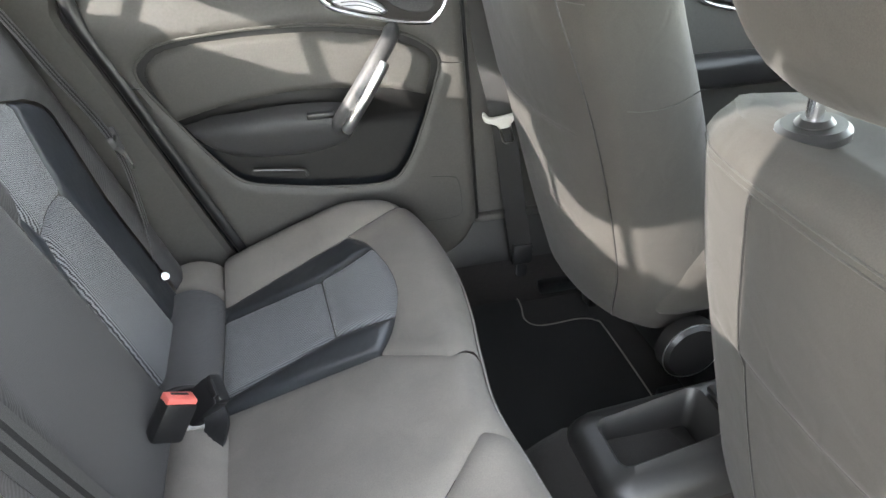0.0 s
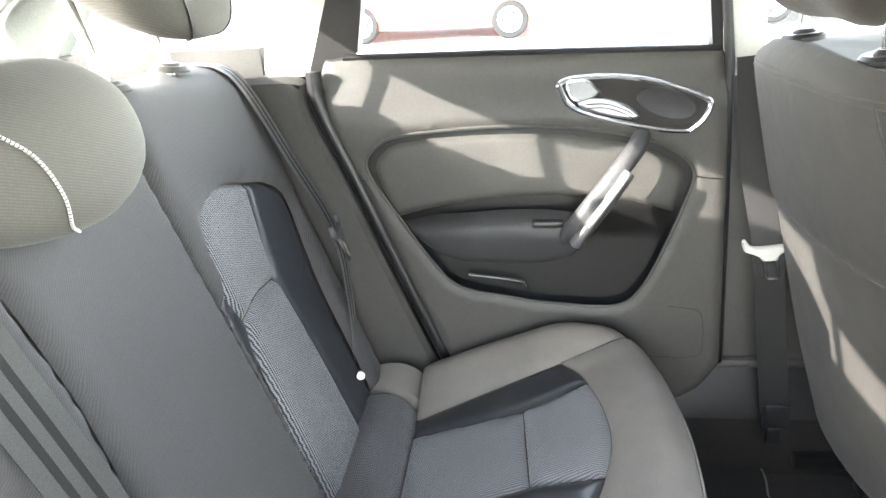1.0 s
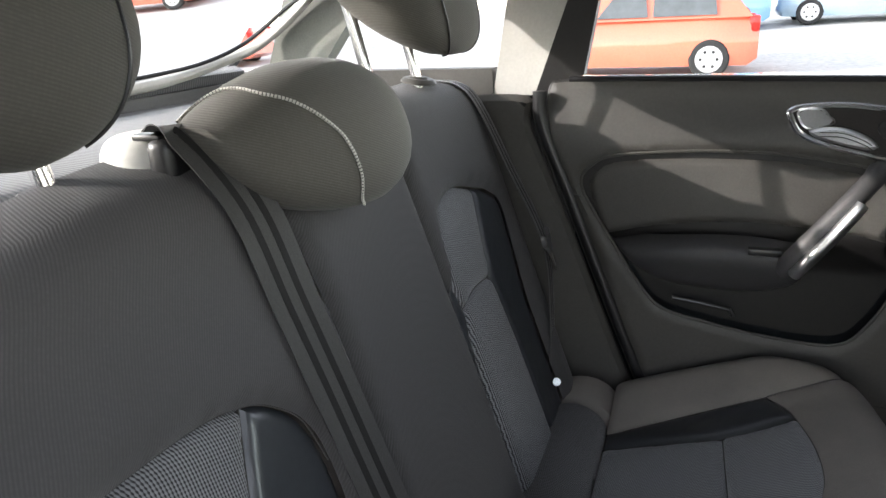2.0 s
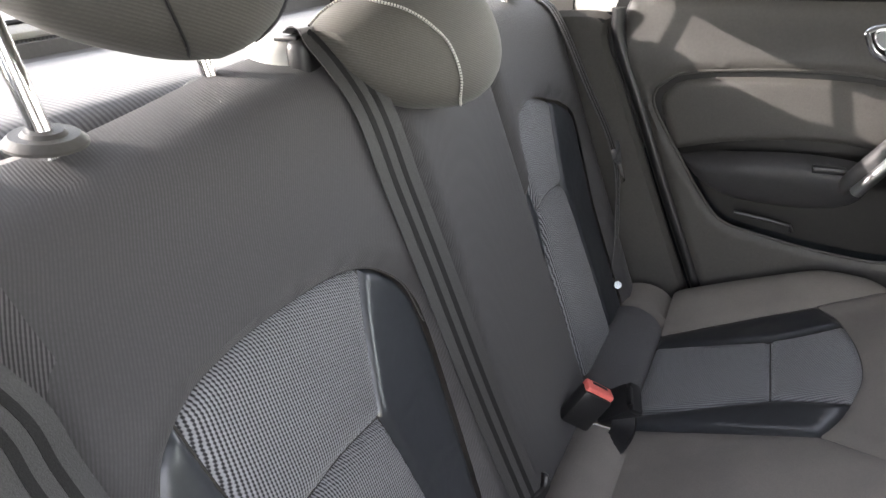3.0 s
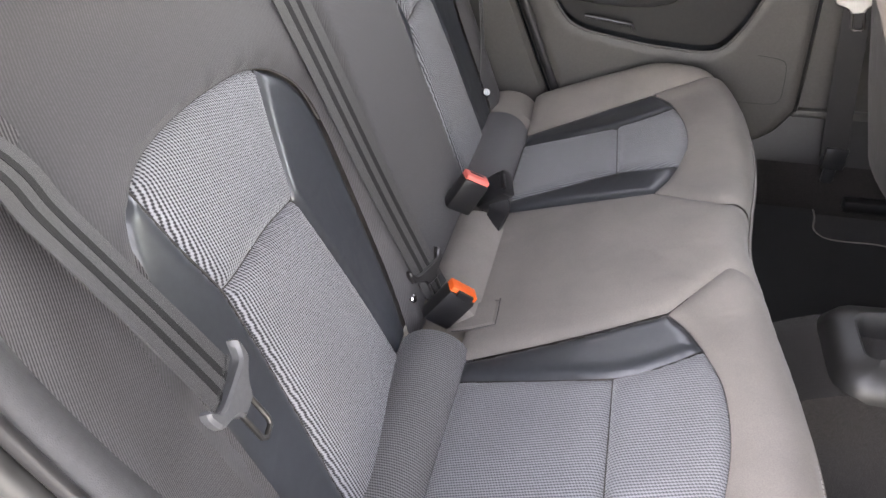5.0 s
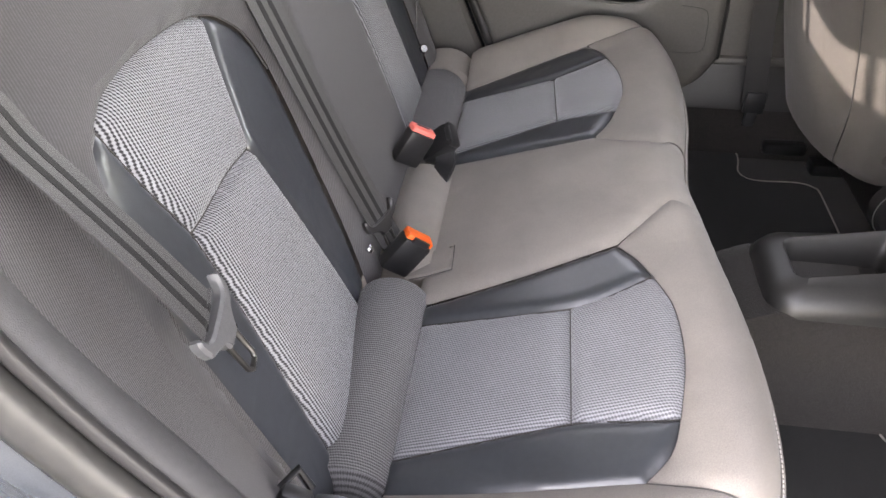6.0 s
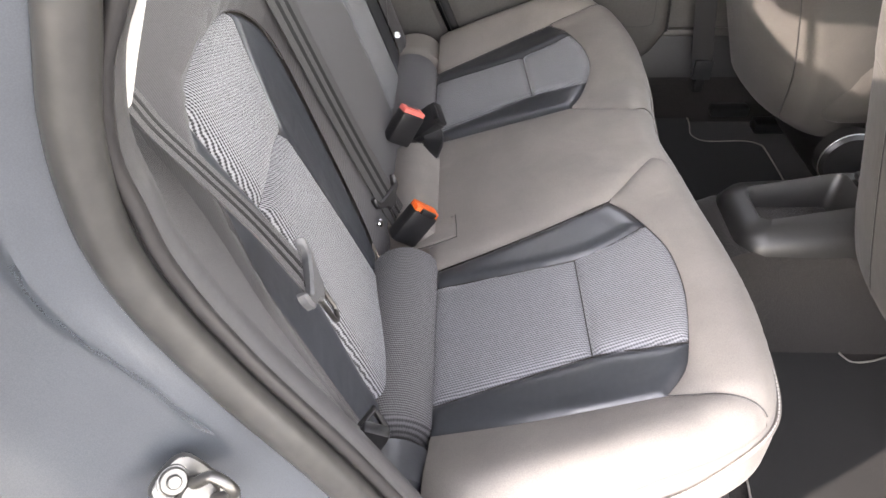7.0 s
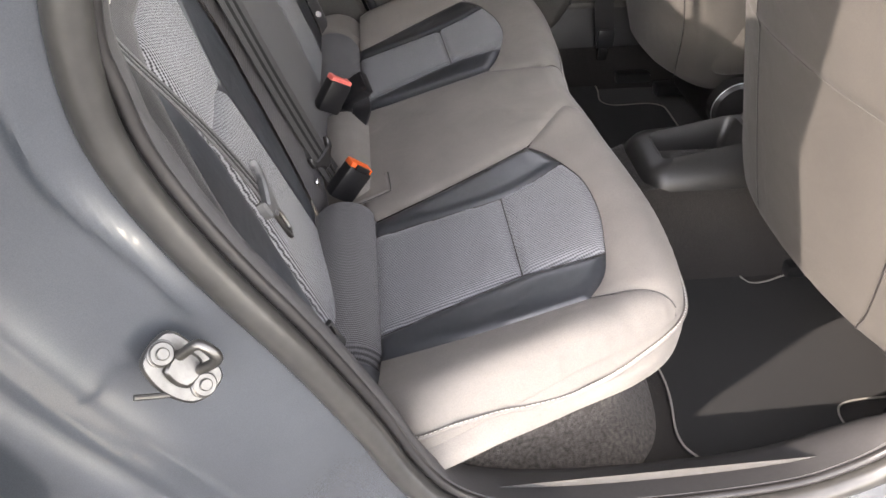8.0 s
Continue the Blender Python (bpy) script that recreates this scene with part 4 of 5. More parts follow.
# ---- body sides: pillars, windows ----
body = thing("car_body", (0, 0, 0.0), "blue-grey metallic hatchback body with rear door opening", "car body", kind="structure")


def plate(pts, t, m, name, label="", parent=None):
    """A wall of thickness t (a vector) with the given corners."""
    a = [Vector(p) for p in pts]
    b = [p + Vector(t) for p in a]
    n = len(a)
    f = [tuple(range(n)), tuple(range(n, 2 * n))] + [(i, (i + 1) % n, n + (i + 1) % n, n + i) for i in range(n)]
    return part(name, (a + b, f), m, parent or body, label, smooth=False)


for s in (1, -1):
    Y = 0.675 * s
    T = (0, 0.04 * s, 0)
    lean = -0.10 * s
    P3 = lambda x, z: (x, Y + lean * max(0, z - 0.86), z)
    plate([P3(-0.205, 0.85), P3(-0.125, 0.85), P3(-0.045, 1.06), P3(0.02, 1.22), P3(-0.13, 1.22)], T, M_PALE, "pillar_trim", "pale cloth-look pillar trim")
    if s > 0:
        plate([P3(-0.125, 0.85), P3(-0.035, 0.885), P3(0.0, 1.06), P3(0.06, 1.22), P3(0.02, 1.22), P3(-0.045, 1.06)], (0, 0.03, 0), M_TRIMDARK, "window_frame", "dark door window frame")
        plate([P3(0.568, 0.82), P3(0.63, 0.82), P3(0.60, 1.22), P3(0.52, 1.22)], T, M_PALE, "pillar_trim", "pale pillar trim")
        plate([P3(0.548, 0.86), P3(0.568, 0.86), P3(0.52, 1.22), P3(0.49, 1.22)], (0, 0.03, 0), M_BLACK, "window_frame")
    plate([P3(-0.70, 0.90), P3(-0.575, 0.90), P3(-0.40, 1.10), P3(-0.36, 1.22), P3(-0.55, 1.22)], T, M_DPILLAR, "pillar_trim", "grey rear pillar trim")
    plate([P3(-0.80, 0.30), P3(-0.20, 0.30), P3(-0.205, 0.90), P3(-0.80, 0.90)], T, M_TRIM, "side_trim", "grey luggage side trim")
# lower trims of the far side
plate([(0.597, 0.668, 0.29), (0.80, 0.668, 0.29), (0.80, 0.675, 0.86), (0.566, 0.675, 0.86)], (0, 0.05, 0), M_TRIM, "pillar_lower_trim", "grey lower pillar trim")
part("sill_trim", loft([[(x, 0.668, 0.292), (x, 0.655, 0.285), (x, 0.643, 0.245), (x, 0.628, 0.20), (x, 0.626, 0.188), (x, 0.70, 0.18), (x, 0.70, 0.29)] for x in (0.10, 0.45, 0.60, 0.80, 1.30)]), M_CONSOLE, body, "dark grey door sill trim")
part("trim_ledge", box((0.70, 0.662, 0.293), (0.20, 0.022, 0.018), 0.006), M_TRIM, body)
# wheel-arch trim between far backrest and door, with the dark shut line
AR = [(-0.30, 0.85), (-0.30, 0.85), (-0.134, 0.85), (-0.130, 0.80), (-0.076, 0.67), (0.044, 0.36), (0.112, 0.20), (0.112, 0.20), (-0.30, 0.20), (-0.30, 0.20)]
part("arch_trim", slab(AR, lambda x, z, h: Vector((x, 0.665 - h, z)), 0.0, 0.022, 0.03, 5, 0.01), M_TRIM, body, "grey wheel-arch trim")
part("door_seal", tube([(x + 0.006, 0.648, z) for x, z in spline([(-0.115, 0.86), (-0.11, 0.80), (-0.06, 0.675), (0.0, 0.52), (0.06, 0.37), (0.13, 0.20)], 6)], 0.0135, 10), M_BLACK, body, "black door seal")
part("door_seal", tube([(0.603, 0.652, 0.30), (0.592, 0.655, 0.5), (0.572, 0.662, 0.85), (0.54, 0.65, 1.05)], 0.008, 8), M_BLACK, body, "black door seal")

# Black sheet added behind the trims: stops a light leak, darkens the gap.
part("gap_backing", box((-0.16, 0.692, 0.52), (0.22, 0.012, 0.68), 0.002), M_BLACK, body, "added black backing that keeps the gap behind the trims dark")

# roof, tailgate, glass
roof = []
for x, zc, w in ((-0.50, 1.225, 0.60), (-0.3, 1.255, 0.63), (0.1, 1.28, 0.645), (0.6, 1.275, 0.645), (1.0, 1.23, 0.62), (1.15, 1.19, 0.60)):
    roof.append([(x, w * math.sin(a), zc - 0.10 * (1 - math.cos(a)) * 0.9) for a in np.linspace(-1.35, 1.35, 21)])
part("headliner", loft(roof, closed=False), M_HEADLINER, body, "pale grey cloth headliner")
part("roof", loft([[(x, y * 1.05, z + 0.035) for x, y, z in r] for r in roof], closed=False), M_PAINT, body, "blue-grey roof skin")
part("rear_header", box((-0.51, 0, 1.195), (0.12, 1.16, 0.105), 0.03, seg=3), M_HEADLINER, body, "pale trim over the rear window")
part("tailgate_trim", loft([[(x, y, z) for y in np.linspace(-0.68, 0.68, 25)] for x, z in ((-0.80, 0.35), (-0.80, 0.80), (-0.775, 0.875), (-0.765, 0.905), (-0.79, 0.915), (-0.86, 0.90), (-0.86, 0.35))], closed=False), M_SHELF, body, "grey tailgate trim")
for s in (-1, 1):
    part("tailgate_frame", tube(spline([(-0.772, 0.0, 0.898), (-0.770, s * 0.35, 0.900), (-0.765, s * 0.48, 0.910), (-0.745, s * 0.57, 0.928), (-0.69, s * 0.635, 0.958), (-0.59, s * 0.637, 1.022), (-0.50, s * 0.615, 1.09), (-0.47, s * 0.59, 1.15)], 6), 0.013, 10, flat=0.8), M_PALE, body, "pale tailgate frame")
rear_glass = part("rear_window", loft([[(-0.80 + 0.34 * k, y * (0.66 - 0.08 * k), 0.905 + 0.33 * k) for k in np.linspace(0, 1, 6)] for y in np.linspace(-1, 1, 9)], closed=False), M_GLASS, body, "clear rear window")
side_glass = part("door_window", loft([[(x, 0.690 - 0.10 * max(0, z - 0.86), z) for z in (0.86, 1.0, 1.22)] for x in (-0.05, 0.2, 0.56)], closed=False), M_GLASS, body, "clear door window")
quarter_glass = part("quarter_window", loft([[(x, 0.70 - 0.10 * max(0, z - 0.86), z) for z in (0.88, 1.0, 1.2)] for x in (-0.60, -0.4, -0.17)], closed=False), M_GLASS, body, "clear quarter window")
windscreen = part("windscreen", loft([[(1.16 + 0.62 * k, y * (0.60 + 0.06 * k), 1.20 - 0.34 * k - 0.03 * y * y) for k in np.linspace(0, 1, 6)] for y in np.linspace(-1, 1, 9)], closed=False), M_TINT, body, "unseen windscreen, tinted green to cut light")
front_glass = []
for s in (-1, 1):
    # unseen screen pillar, roof rail and front door window of each side, added to cut light
    plate([(1.70, s * 0.66, 0.84), (1.82, s * 0.66, 0.84), (1.22, s * 0.585, 1.20), (1.12, s * 0.585, 1.20)], (0, s * 0.05, 0), M_PALE, "screen_pillar", "pale screen pillar trim")
    plate([(0.66, s * 0.66, 1.13), (0.70, s * 0.605, 1.21), (1.14, s * 0.585, 1.185), (1.14, s * 0.63, 1.13)], (0, s * 0.03, 0.02), M_HEADLINER, "roof_rail", "pale roof rail trim")
    front_glass.append(part("front_window", loft([[(x, s * (0.715 - 0.30 * max(0, z - 0.86)), z) for z in (0.86, 1.0, 1.17)] for x in (0.78, 1.2, 1.66)], closed=False), M_TINT, body, "unseen front door window, tinted green to cut light"))
# unseen middle pillar, added to narrow the light from the front
plate([(0.735, -0.700, 0.84), (0.80, -0.700, 0.84), (0.755, -0.625, 1.19), (0.690, -0.625, 1.19)], (0, 0.035, 0), M_PALE, "pillar_trim", "pale middle pillar trim")
for g in (rear_glass, side_glass, quarter_glass, windscreen, *front_glass):
    g.visible_shadow = False
part("glass_edge", tube(spline([(-0.772, -0.5, 0.910), (-0.768, 0.20, 0.914), (-0.755, 0.40, 0.920), (-0.742, 0.53, 0.933), (-0.695, 0.602, 0.965), (-0.60, 0.605, 1.022), (-0.53, 0.59, 1.06), (-0.48, 0.56, 1.13)], 8), 0.004, 6), M_BLACK, body, "black glass edge")
shelf = thing("parcel_shelf", (-0.5, 0, 0.84), "grey ribbed parcel shelf behind the rear seats", "shelf")
SHELF_Y = np.linspace(-0.62, 0.62, 12)
COVER = spline([(-0.384, 0.770), (-0.382, 0.810), (-0.390, 0.838), (-0.410, 0.856), (-0.44, 0.863), (-0.52, 0.867), (-0.60, 0.868), (-0.69, 0.868)], 4)
part("cover", loft([[(x, y, z) for x, z in COVER] + [(-0.69, y, 0.845), (-0.43, y, 0.840), (-0.40, y, 0.770)] for y in SHELF_Y]), M_SHELF, shelf)
part("rear_ledge", loft([[(-0.692, y, 0.845), (-0.692, y, 0.865), (-0.74, y, 0.866), (-0.745, y, 0.885), (-0.76, y, 0.885), (-0.76, y, 0.84)] for y in SHELF_Y]), M_TRIM, shelf, "dark plastic ledge under the rear glass")

# near side: jamb, seal, quarter panel, sill
SEAL = [(-0.005, 1.14), (-0.030, 1.0), (-0.053, 0.90), (-0.078, 0.82), (-0.080, 0.74), (-0.046, 0.645), (0.010, 0.535), (0.064, 0.415), (0.100, 0.320), (0.140, 0.252), (0.20, 0.208), (0.28, 0.188), (0.40, 0.180), (0.54, 0.186), (0.62, 0.208), (0.69, 0.27), (0.735, 0.40), (0.74, 0.60), (0.725, 0.85), (0.68, 1.14)]
sp2 = even(spline(SEAL, 6), 0.012, closed=False)
tg = np.gradient(sp2, axis=0)
on = np.stack([tg[:, 1], -tg[:, 0]], 1)
on /= np.linalg.norm(on, axis=1)[:, None]


def jamb(off, y):
    return [Vector((x + nx * off, y, z + nz * off)) for (x, z), (nx, nz) in zip(sp2, on)]


JP = spline([(0.014, -0.692), (0.026, -0.704), (0.038, -0.712), (0.058, -0.724), (0.09, -0.742), (0.112, -0.762), (0.124, -0.79), (0.130, -0.808), (0.140, -0.820), (0.165, -0.832), (0.19, -0.85), (0.205, -0.866), (0.235, -0.885), (0.28, -0.912), (0.34, -0.940)], 5)


def jamb_row(off, y):
    """A row of the jamb, with the pressed bead that runs above the striker and the dished pad under it."""
    out = []
    for (x, z), (nx, nz) in zip(sp2, on):
        up = sstep(0.60, 0.64, z) * (1 - sstep(0.78, 0.82, z))
        b = 0.0065 * math.exp(-((off - 0.040 - 0.012 * sstep(0.66, 0.76, z)) / 0.007) ** 2) * up
        b -= 0.004 * math.exp(-((off - 0.066) / 0.022) ** 2) * math.exp(-((z - 0.57) / 0.045) ** 2)
        b += 0.003 * math.exp(-((off - 0.018) / 0.006) ** 2)
        out.append(Vector((x + nx * off, y - b, z + nz * off)))
    return out


part("door_jamb", loft([jamb_row(a, b) for a, b in JP], closed=False), M_PAINT, body, "glossy blue-grey painted door jamb")
part("door_seal", tube(jamb(0.0165, -0.700), 0.0148, 14), M_RUBBER, body, "dusty black rubber door seal")


def back_off(z):
    """The edge trim draws back where the pillar trim ends."""
    return 0.007 * sstep(0.765, 0.812, z) * (1 - sstep(0.858, 0.90, z))


def trim_row(off, low, y, ylow):
    out = []
    for (x, z), (nx, nz) in zip(sp2, on):
        k = sstep(0.35, 0.95, -nz)
        o = off + (low - off) * k + back_off(z)
        out.append(Vector((x + nx * o, y + (ylow - y) * k, z + nz * o)))
    return out


part("seal_ridge", tube([Vector((x + nx * (back_off(z) - 0.002), -0.690, z + nz * (back_off(z) - 0.002))) for (x, z), (nx, nz) in zip(sp2, on)], 0.0055, 10), M_TRIMDARK, body, "dark inner sealing ridge")
part("jamb_trim", loft([jamb(0.006, -0.692), trim_row(-0.004, -0.006, -0.680, -0.684), trim_row(-0.006, 0.0, -0.674, -0.672), trim_row(-0.004, 0.010, -0.664, -0.650), trim_row(0.004, 0.024, -0.656, -0.625), trim_row(0.012, 0.045, -0.650, -0.606), trim_row(0.024, 0.122, -0.648, -0.596)], closed=False), M_TRIMMID, body, "grey soft edge trim inside the opening")
qp = []
for x in np.linspace(-0.9, -0.16, 16):
    qp.append([(x, -0.875 + 0.08 * sstep(0.62, 0.9, z) + 0.02 * sstep(0.45, 0.2, z), z) for z in np.linspace(0.1, 0.92, 14)])
part("quarter_panel", loft(qp, closed=False), M_PAINT, body, "blue-grey painted quarter panel")
part("outer_sill", loft([[(x, -0.66, 0.16), (x, -0.74, 0.12), (x, -0.80, 0.10), (x, -0.86, 0.08), (x, -0.86, -0.02), (x, -0.66, -0.05)] for x in (0.0, 0.4, 0.9, 1.4)]), M_PAINT, body, "painted outer sill")
part("pillar_lower_trim", loft([[(0.75, -0.69, z), (0.78, -0.67, z), (0.86, -0.66, z), (0.86, -0.70, z)] for z in (0.2, 0.5, 0.86, 1.15)]), M_TRIM, body, "grey lower pillar trim")
part("front_body_side", box((1.10, -0.74, 0.45), (0.75, 0.10, 0.86), 0.03), M_PAINT, body, "front door")
fdr = part("front_body_side", box((1.18, 0.73, 0.45), (0.75, 0.12, 0.86), 0.03), M_TRIM, body, "grey front door trim")
FBZ = [(1.086, 0.772), (1.11, 0.778), (1.17, 0.777), (1.25, 0.765), (1.30, 0.745), (1.285, 0.715), (1.23, 0.705), (1.16, 0.716), (1.105, 0.735)]
part("bezel", tube([(a, 0.666, b) for a, b in spline(FBZ, 5, True)], 0.0055, 8, closed=True), M_CHROME, fdr, "chrome bezel")
part("dish", panel(FBZ, lambda x, z, h=0: Vector((x, 0.666, z)), 0.014, 0, 0.01, depth=0), M_TRIMDARK, fdr, "dark recessed dish")
part("release_lever", tube(spline([(1.10, 0.662, 0.765), (1.12, 0.656, 0.75), (1.16, 0.655, 0.736), (1.21, 0.660, 0.722)], 5), 0.011, 10, flat=0.8), M_CHROME, fdr, "chrome release lever")
part("armrest", box((1.22, 0.645, 0.585), (0.5, 0.07, 0.07), 0.02, seg=3), M_TRIMDARK, fdr, "dark armrest")
part("dashboard", box((1.62, 0, 0.45), (0.35, 1.35, 0.80), 0.08, seg=4), M_TRIMDARK, body, "dark dashboard")
sx = np.array([p[0] for p in sp2]); sz = np.array([p[1] for p in sp2])
kk = (sx < 0.16) & (sz < 1.0)
ordz = np.argsort(sz[kk])
seal_x = lambda z: float(np.interp(z, sz[kk][ordz], sx[kk][ordz]))
wing = []
for z in np.linspace(0.26, 0.93, 36):
    y0 = -0.508 - 0.028 * sstep(0.68, 0.54, z)
    x0, x1 = back_x(z) + 0.004 + bulge(-0.5, z), seal_x(z) - 0.010
    r = []
    for t in np.linspace(0, 1, 16):
        dz = 0.03 * sstep(0.86, 0.93, z)
        r.append((x0 + (x1 - x0) * t ** 1.6 - dz, y0 - (0.652 + y0) * t, z))
    wing.append(r)
part("side_bolster", loft(wing, closed=False), M_WINGRIB, bench, "grey cloth side bolster beside the backrest")

plate([(-0.22, -0.664, 0.93), (-0.036, -0.664, 0.93), (-0.056, -0.664, 0.881), (-0.071, -0.664, 0.848), (-0.083, -0.664, 0.820), (-0.091, -0.664, 0.811), (-0.115, -0.664, 0.86)], (0, 0.010, 0), M_PALE, "pillar_trim", "pale lower end of the pillar trim")

# striker on the jamb
st = thing("door_striker", (-0.08, -0.75, 0.57), "zinc-plated steel door striker with two screws", "door striker")


def stp(a, b, h):
    """Striker plate: a along the jamb's slope, b across it, h out of it."""
    c = Vector((-0.080, -0.7475, 0.5735))
    u = Vector((0.61, -0.13, -0.78)).normalized()
    n = Vector((0.60, -0.60, 0.53))
    n = (n - u * n.dot(u)).normalized()
    w = n.cross(u).normalized()
    return c + u * (a * 0.80) + w * (b * 0.85) + n * (h * 0.95)


part("plate", slab([(-0.038, -0.012), (-0.030, -0.024), (0.0, -0.03), (0.03, -0.022), (0.04, 0.0), (0.034, 0.016), (0.0, 0.02), (-0.034, 0.016)], stp, 0.0, 0.005, 0.01, 4, 0.002), M_STEEL, st)
part("loop", tube(spline([stp(-0.012, 0.004, 0.0), stp(-0.012, 0.004, 0.012), stp(-0.012, 0.016, 0.032), stp(0.010, 0.016, 0.034), stp(0.012, 0.004, 0.012), stp(0.012, 0.004, 0.0)], 5), 0.0042, 10), M_STEEL, st, "bright steel loop")
part("web", slab([(-0.014, -0.016), (0.014, -0.016), (0.014, 0.010), (-0.014, 0.010)], stp, 0.004, 0.011, 0.01, 3, 0.003), M_STEEL, st)
part("locating_pin", tube([stp(0.008, -0.026, 0.002), stp(-0.020, -0.046, 0.003)], 0.0022, 8), M_STEEL, st, "thin locating pin")
for a in (-0.026, 0.026):
    part("washer", tube([stp(a + 0.0115 * math.cos(g), -0.004 + 0.0115 * math.sin(g), 0.006) for g in np.linspace(0, 2 * math.pi, 25)[:-1]], 0.0012, 6, closed=True), M_STEEL, st)
    part("screw", join(disc(stp(a, -0.004, 0.007), stp(0, 0, 1) - stp(0, 0, 0), 0.0095, 0.005), disc(stp(a, -0.004, 0.010), stp(0, 0, 1) - stp(0, 0, 0), 0.005, 0.004, 12)), M_STEEL, st, "star-socket screw")

# ---- front seats ----
def front_seat(yc, dx, dz, W, zb, us_in, label):
    fs = thing("front_seat", (0.95 + dx, yc, 0.07), label, "car seat", "front seats")
    zt = 0.832 + dz
    taper, run = (0.12, 0.08) if yc < 0 else (0.26, 0.18)
    zr = 0.266 + 0.7 * dz

    def front_x(z):
        return 0.735 + dx - 0.27 * (z - dz - 0.25)

    def half(z):
        return W * (1 - 0.10 * sstep(zt - 0.20, zt + 0.02, z) - taper * sstep(zb + run, zb - 0.03, z))

    def face(u, z):
        """x of the rear face at the part u (-1 to 1) of the half width."""
        d0 = 0.035 * sstep(zb + 0.03, zb - 0.004, z) + 0.035 * (1 - math.sqrt(max(0, 1 - sstep(zt - 0.035, zt, z) ** 2 * 0.98)))
        ca = math.sqrt(max(0, 1 - abs(u) ** (2 / 0.55)))
        # the lower panel lies back from the upper one
        step = 0.006 * sstep(zs - 0.012, zs + 0.004, z) * (1 - sstep(0.70, 0.86, abs(u)))
        return front_x(z) + d0 + 0.05 - 0.05 * ca ** 0.7 - 0.03 * (1 - u * u) - step

    zs = 0.618 + dz
    rings = []
    zz = list(np.linspace(zb, zb + 0.05, 6)) + list(np.linspace(zb + 0.08, zs - 0.03, 7)) + list(np.linspace(zs - 0.018, zs + 0.010, 6)) + list(np.linspace(zs + 0.04, zt - 0.05, 5)) + list(np.linspace(zt - 0.035, zt, 8))
    us = [math.copysign(abs(math.sin(a)) ** 0.55, math.sin(a)) for a in np.linspace(-math.pi / 2, math.pi / 2, 41)]
    for z in zz:
        w = half(z)
        th = 0.18 - 0.02 * sstep(0.5, zt, z) - 0.05 * sstep(zt - 0.03, zt, z)
        dome = lambda u: z + 0.018 * (1 - u * u) * sstep(zt - 0.06, zt, z)
        ring = [(face(u, z), yc + u * w, dome(u)) for u in us]
        ring += [(front_x(z) + 0.05 + th * math.sqrt(max(0.0, 1 - abs(u) ** 5)), yc + u * w, dome(u)) for u in us[::-1][1:-1]]
        rings.append(ring)
    part("backrest", loft(rings), M_SEATBACK, fs, "smooth brown-grey cloth seat back, darkened for shade")
    for su in (-1, 1):
        # side seams of the lower panel, drawn in at the waist and the foot
        pts = []
        for k in np.linspace(0, 1, 40):
            z = zb + 0.012 + (zt - 0.02 - zb) * k
            u = su * ((us_in if su * yc < 0 else 0.66) + 0.09 * math.sin(k * math.pi))
            pts.append((face(u, z) + 0.0004, yc + u * half(z), z))
        part("seam", tube(pts, 0.0017, 6), M_TRIMDARK, fs, "dark sewn seam")
    pts = [(face(u, zs - 0.006) + 0.0004, yc + u * half(zs), zs - 0.006) for u in np.linspace(-0.74, 0.74, 40)]
    part("seam", tube(pts, 0.0011, 6), M_SEAM, fs, "sewn seam across the back")
    for o in (0.0, 0.007):
        pts = [(face(u, zt - 0.022 - o) - 0.0002, yc + u * half(zt - 0.022), zt - 0.022 - o + 0.010 * (1 - u * u)) for u in np.linspace(-0.97, 0.97, 50)]
        part("seam", tube(pts, 0.0010, 6), M_SEAM, fs, "sewn seam along the top")
    for su in (-1, 1):
        pts = [(front_x(z) + 0.05 + t, yc + su * (half(z) + 0.0003), z) for t, z in ((0.0, zs + 0.045), (0.03, zs + 0.042), (0.07, zs + 0.046), (0.12, zs + 0.065))]
        part("seam", tube(spline(pts, 5), 0.0008, 6), M_SEAM, fs, "sewn seam on the flank")
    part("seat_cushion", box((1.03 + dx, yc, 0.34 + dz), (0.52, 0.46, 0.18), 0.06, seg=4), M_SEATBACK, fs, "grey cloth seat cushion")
    part("seat_base", box((1.09 + dx, yc, 0.17 + dz / 2), (0.38, 0.40, 0.16 + dz), 0.02), M_TRIMDARK, fs)
    xp = front_x(zt) + 0.040
    for sy in (-1, 1):
        cov = part("recliner_cover", disc((front_x(zr) + 0.122, yc + sy * 0.225, zr - 0.052), (0, sy, 0), 0.058, 0.035, 32, 0.25), M_TRIMDARK, fs, "round dark grey recliner cover")
        part("rim", tube([(front_x(zr) + 0.122 + 0.058 * math.cos(a), yc + sy * 0.236, zr - 0.052 + 0.058 * math.sin(a)) for a in np.linspace(0, 2 * math.pi, 33)[:-1]], 0.0011, 6, closed=True), M_ALU, cov, "bright rim")
        part("seat_rail", box((1.03 + dx, yc + sy * 0.18, 0.085), (0.36, 0.045, 0.03), 0.006), M_BLACK, fs, "black seat rail")
        part("post", tube([(xp, yc + sy * 0.115, zt - 0.03), (xp - 0.006, yc + sy * 0.115, zt + 0.13)], 0.0068, 14), M_CHROME, fs, "chrome headrest post")
        part("collar", join(disc((xp, yc + sy * 0.115, zt + 0.015), (-0.12, 0, 1), 0.028, 0.010, 28, 0.4), disc((xp, yc + sy * 0.115, zt + 0.020), (-0.12, 0, 1), 0.015, 0.010, 20, 0.4)), M_BLACK, fs, "round black plastic guide")
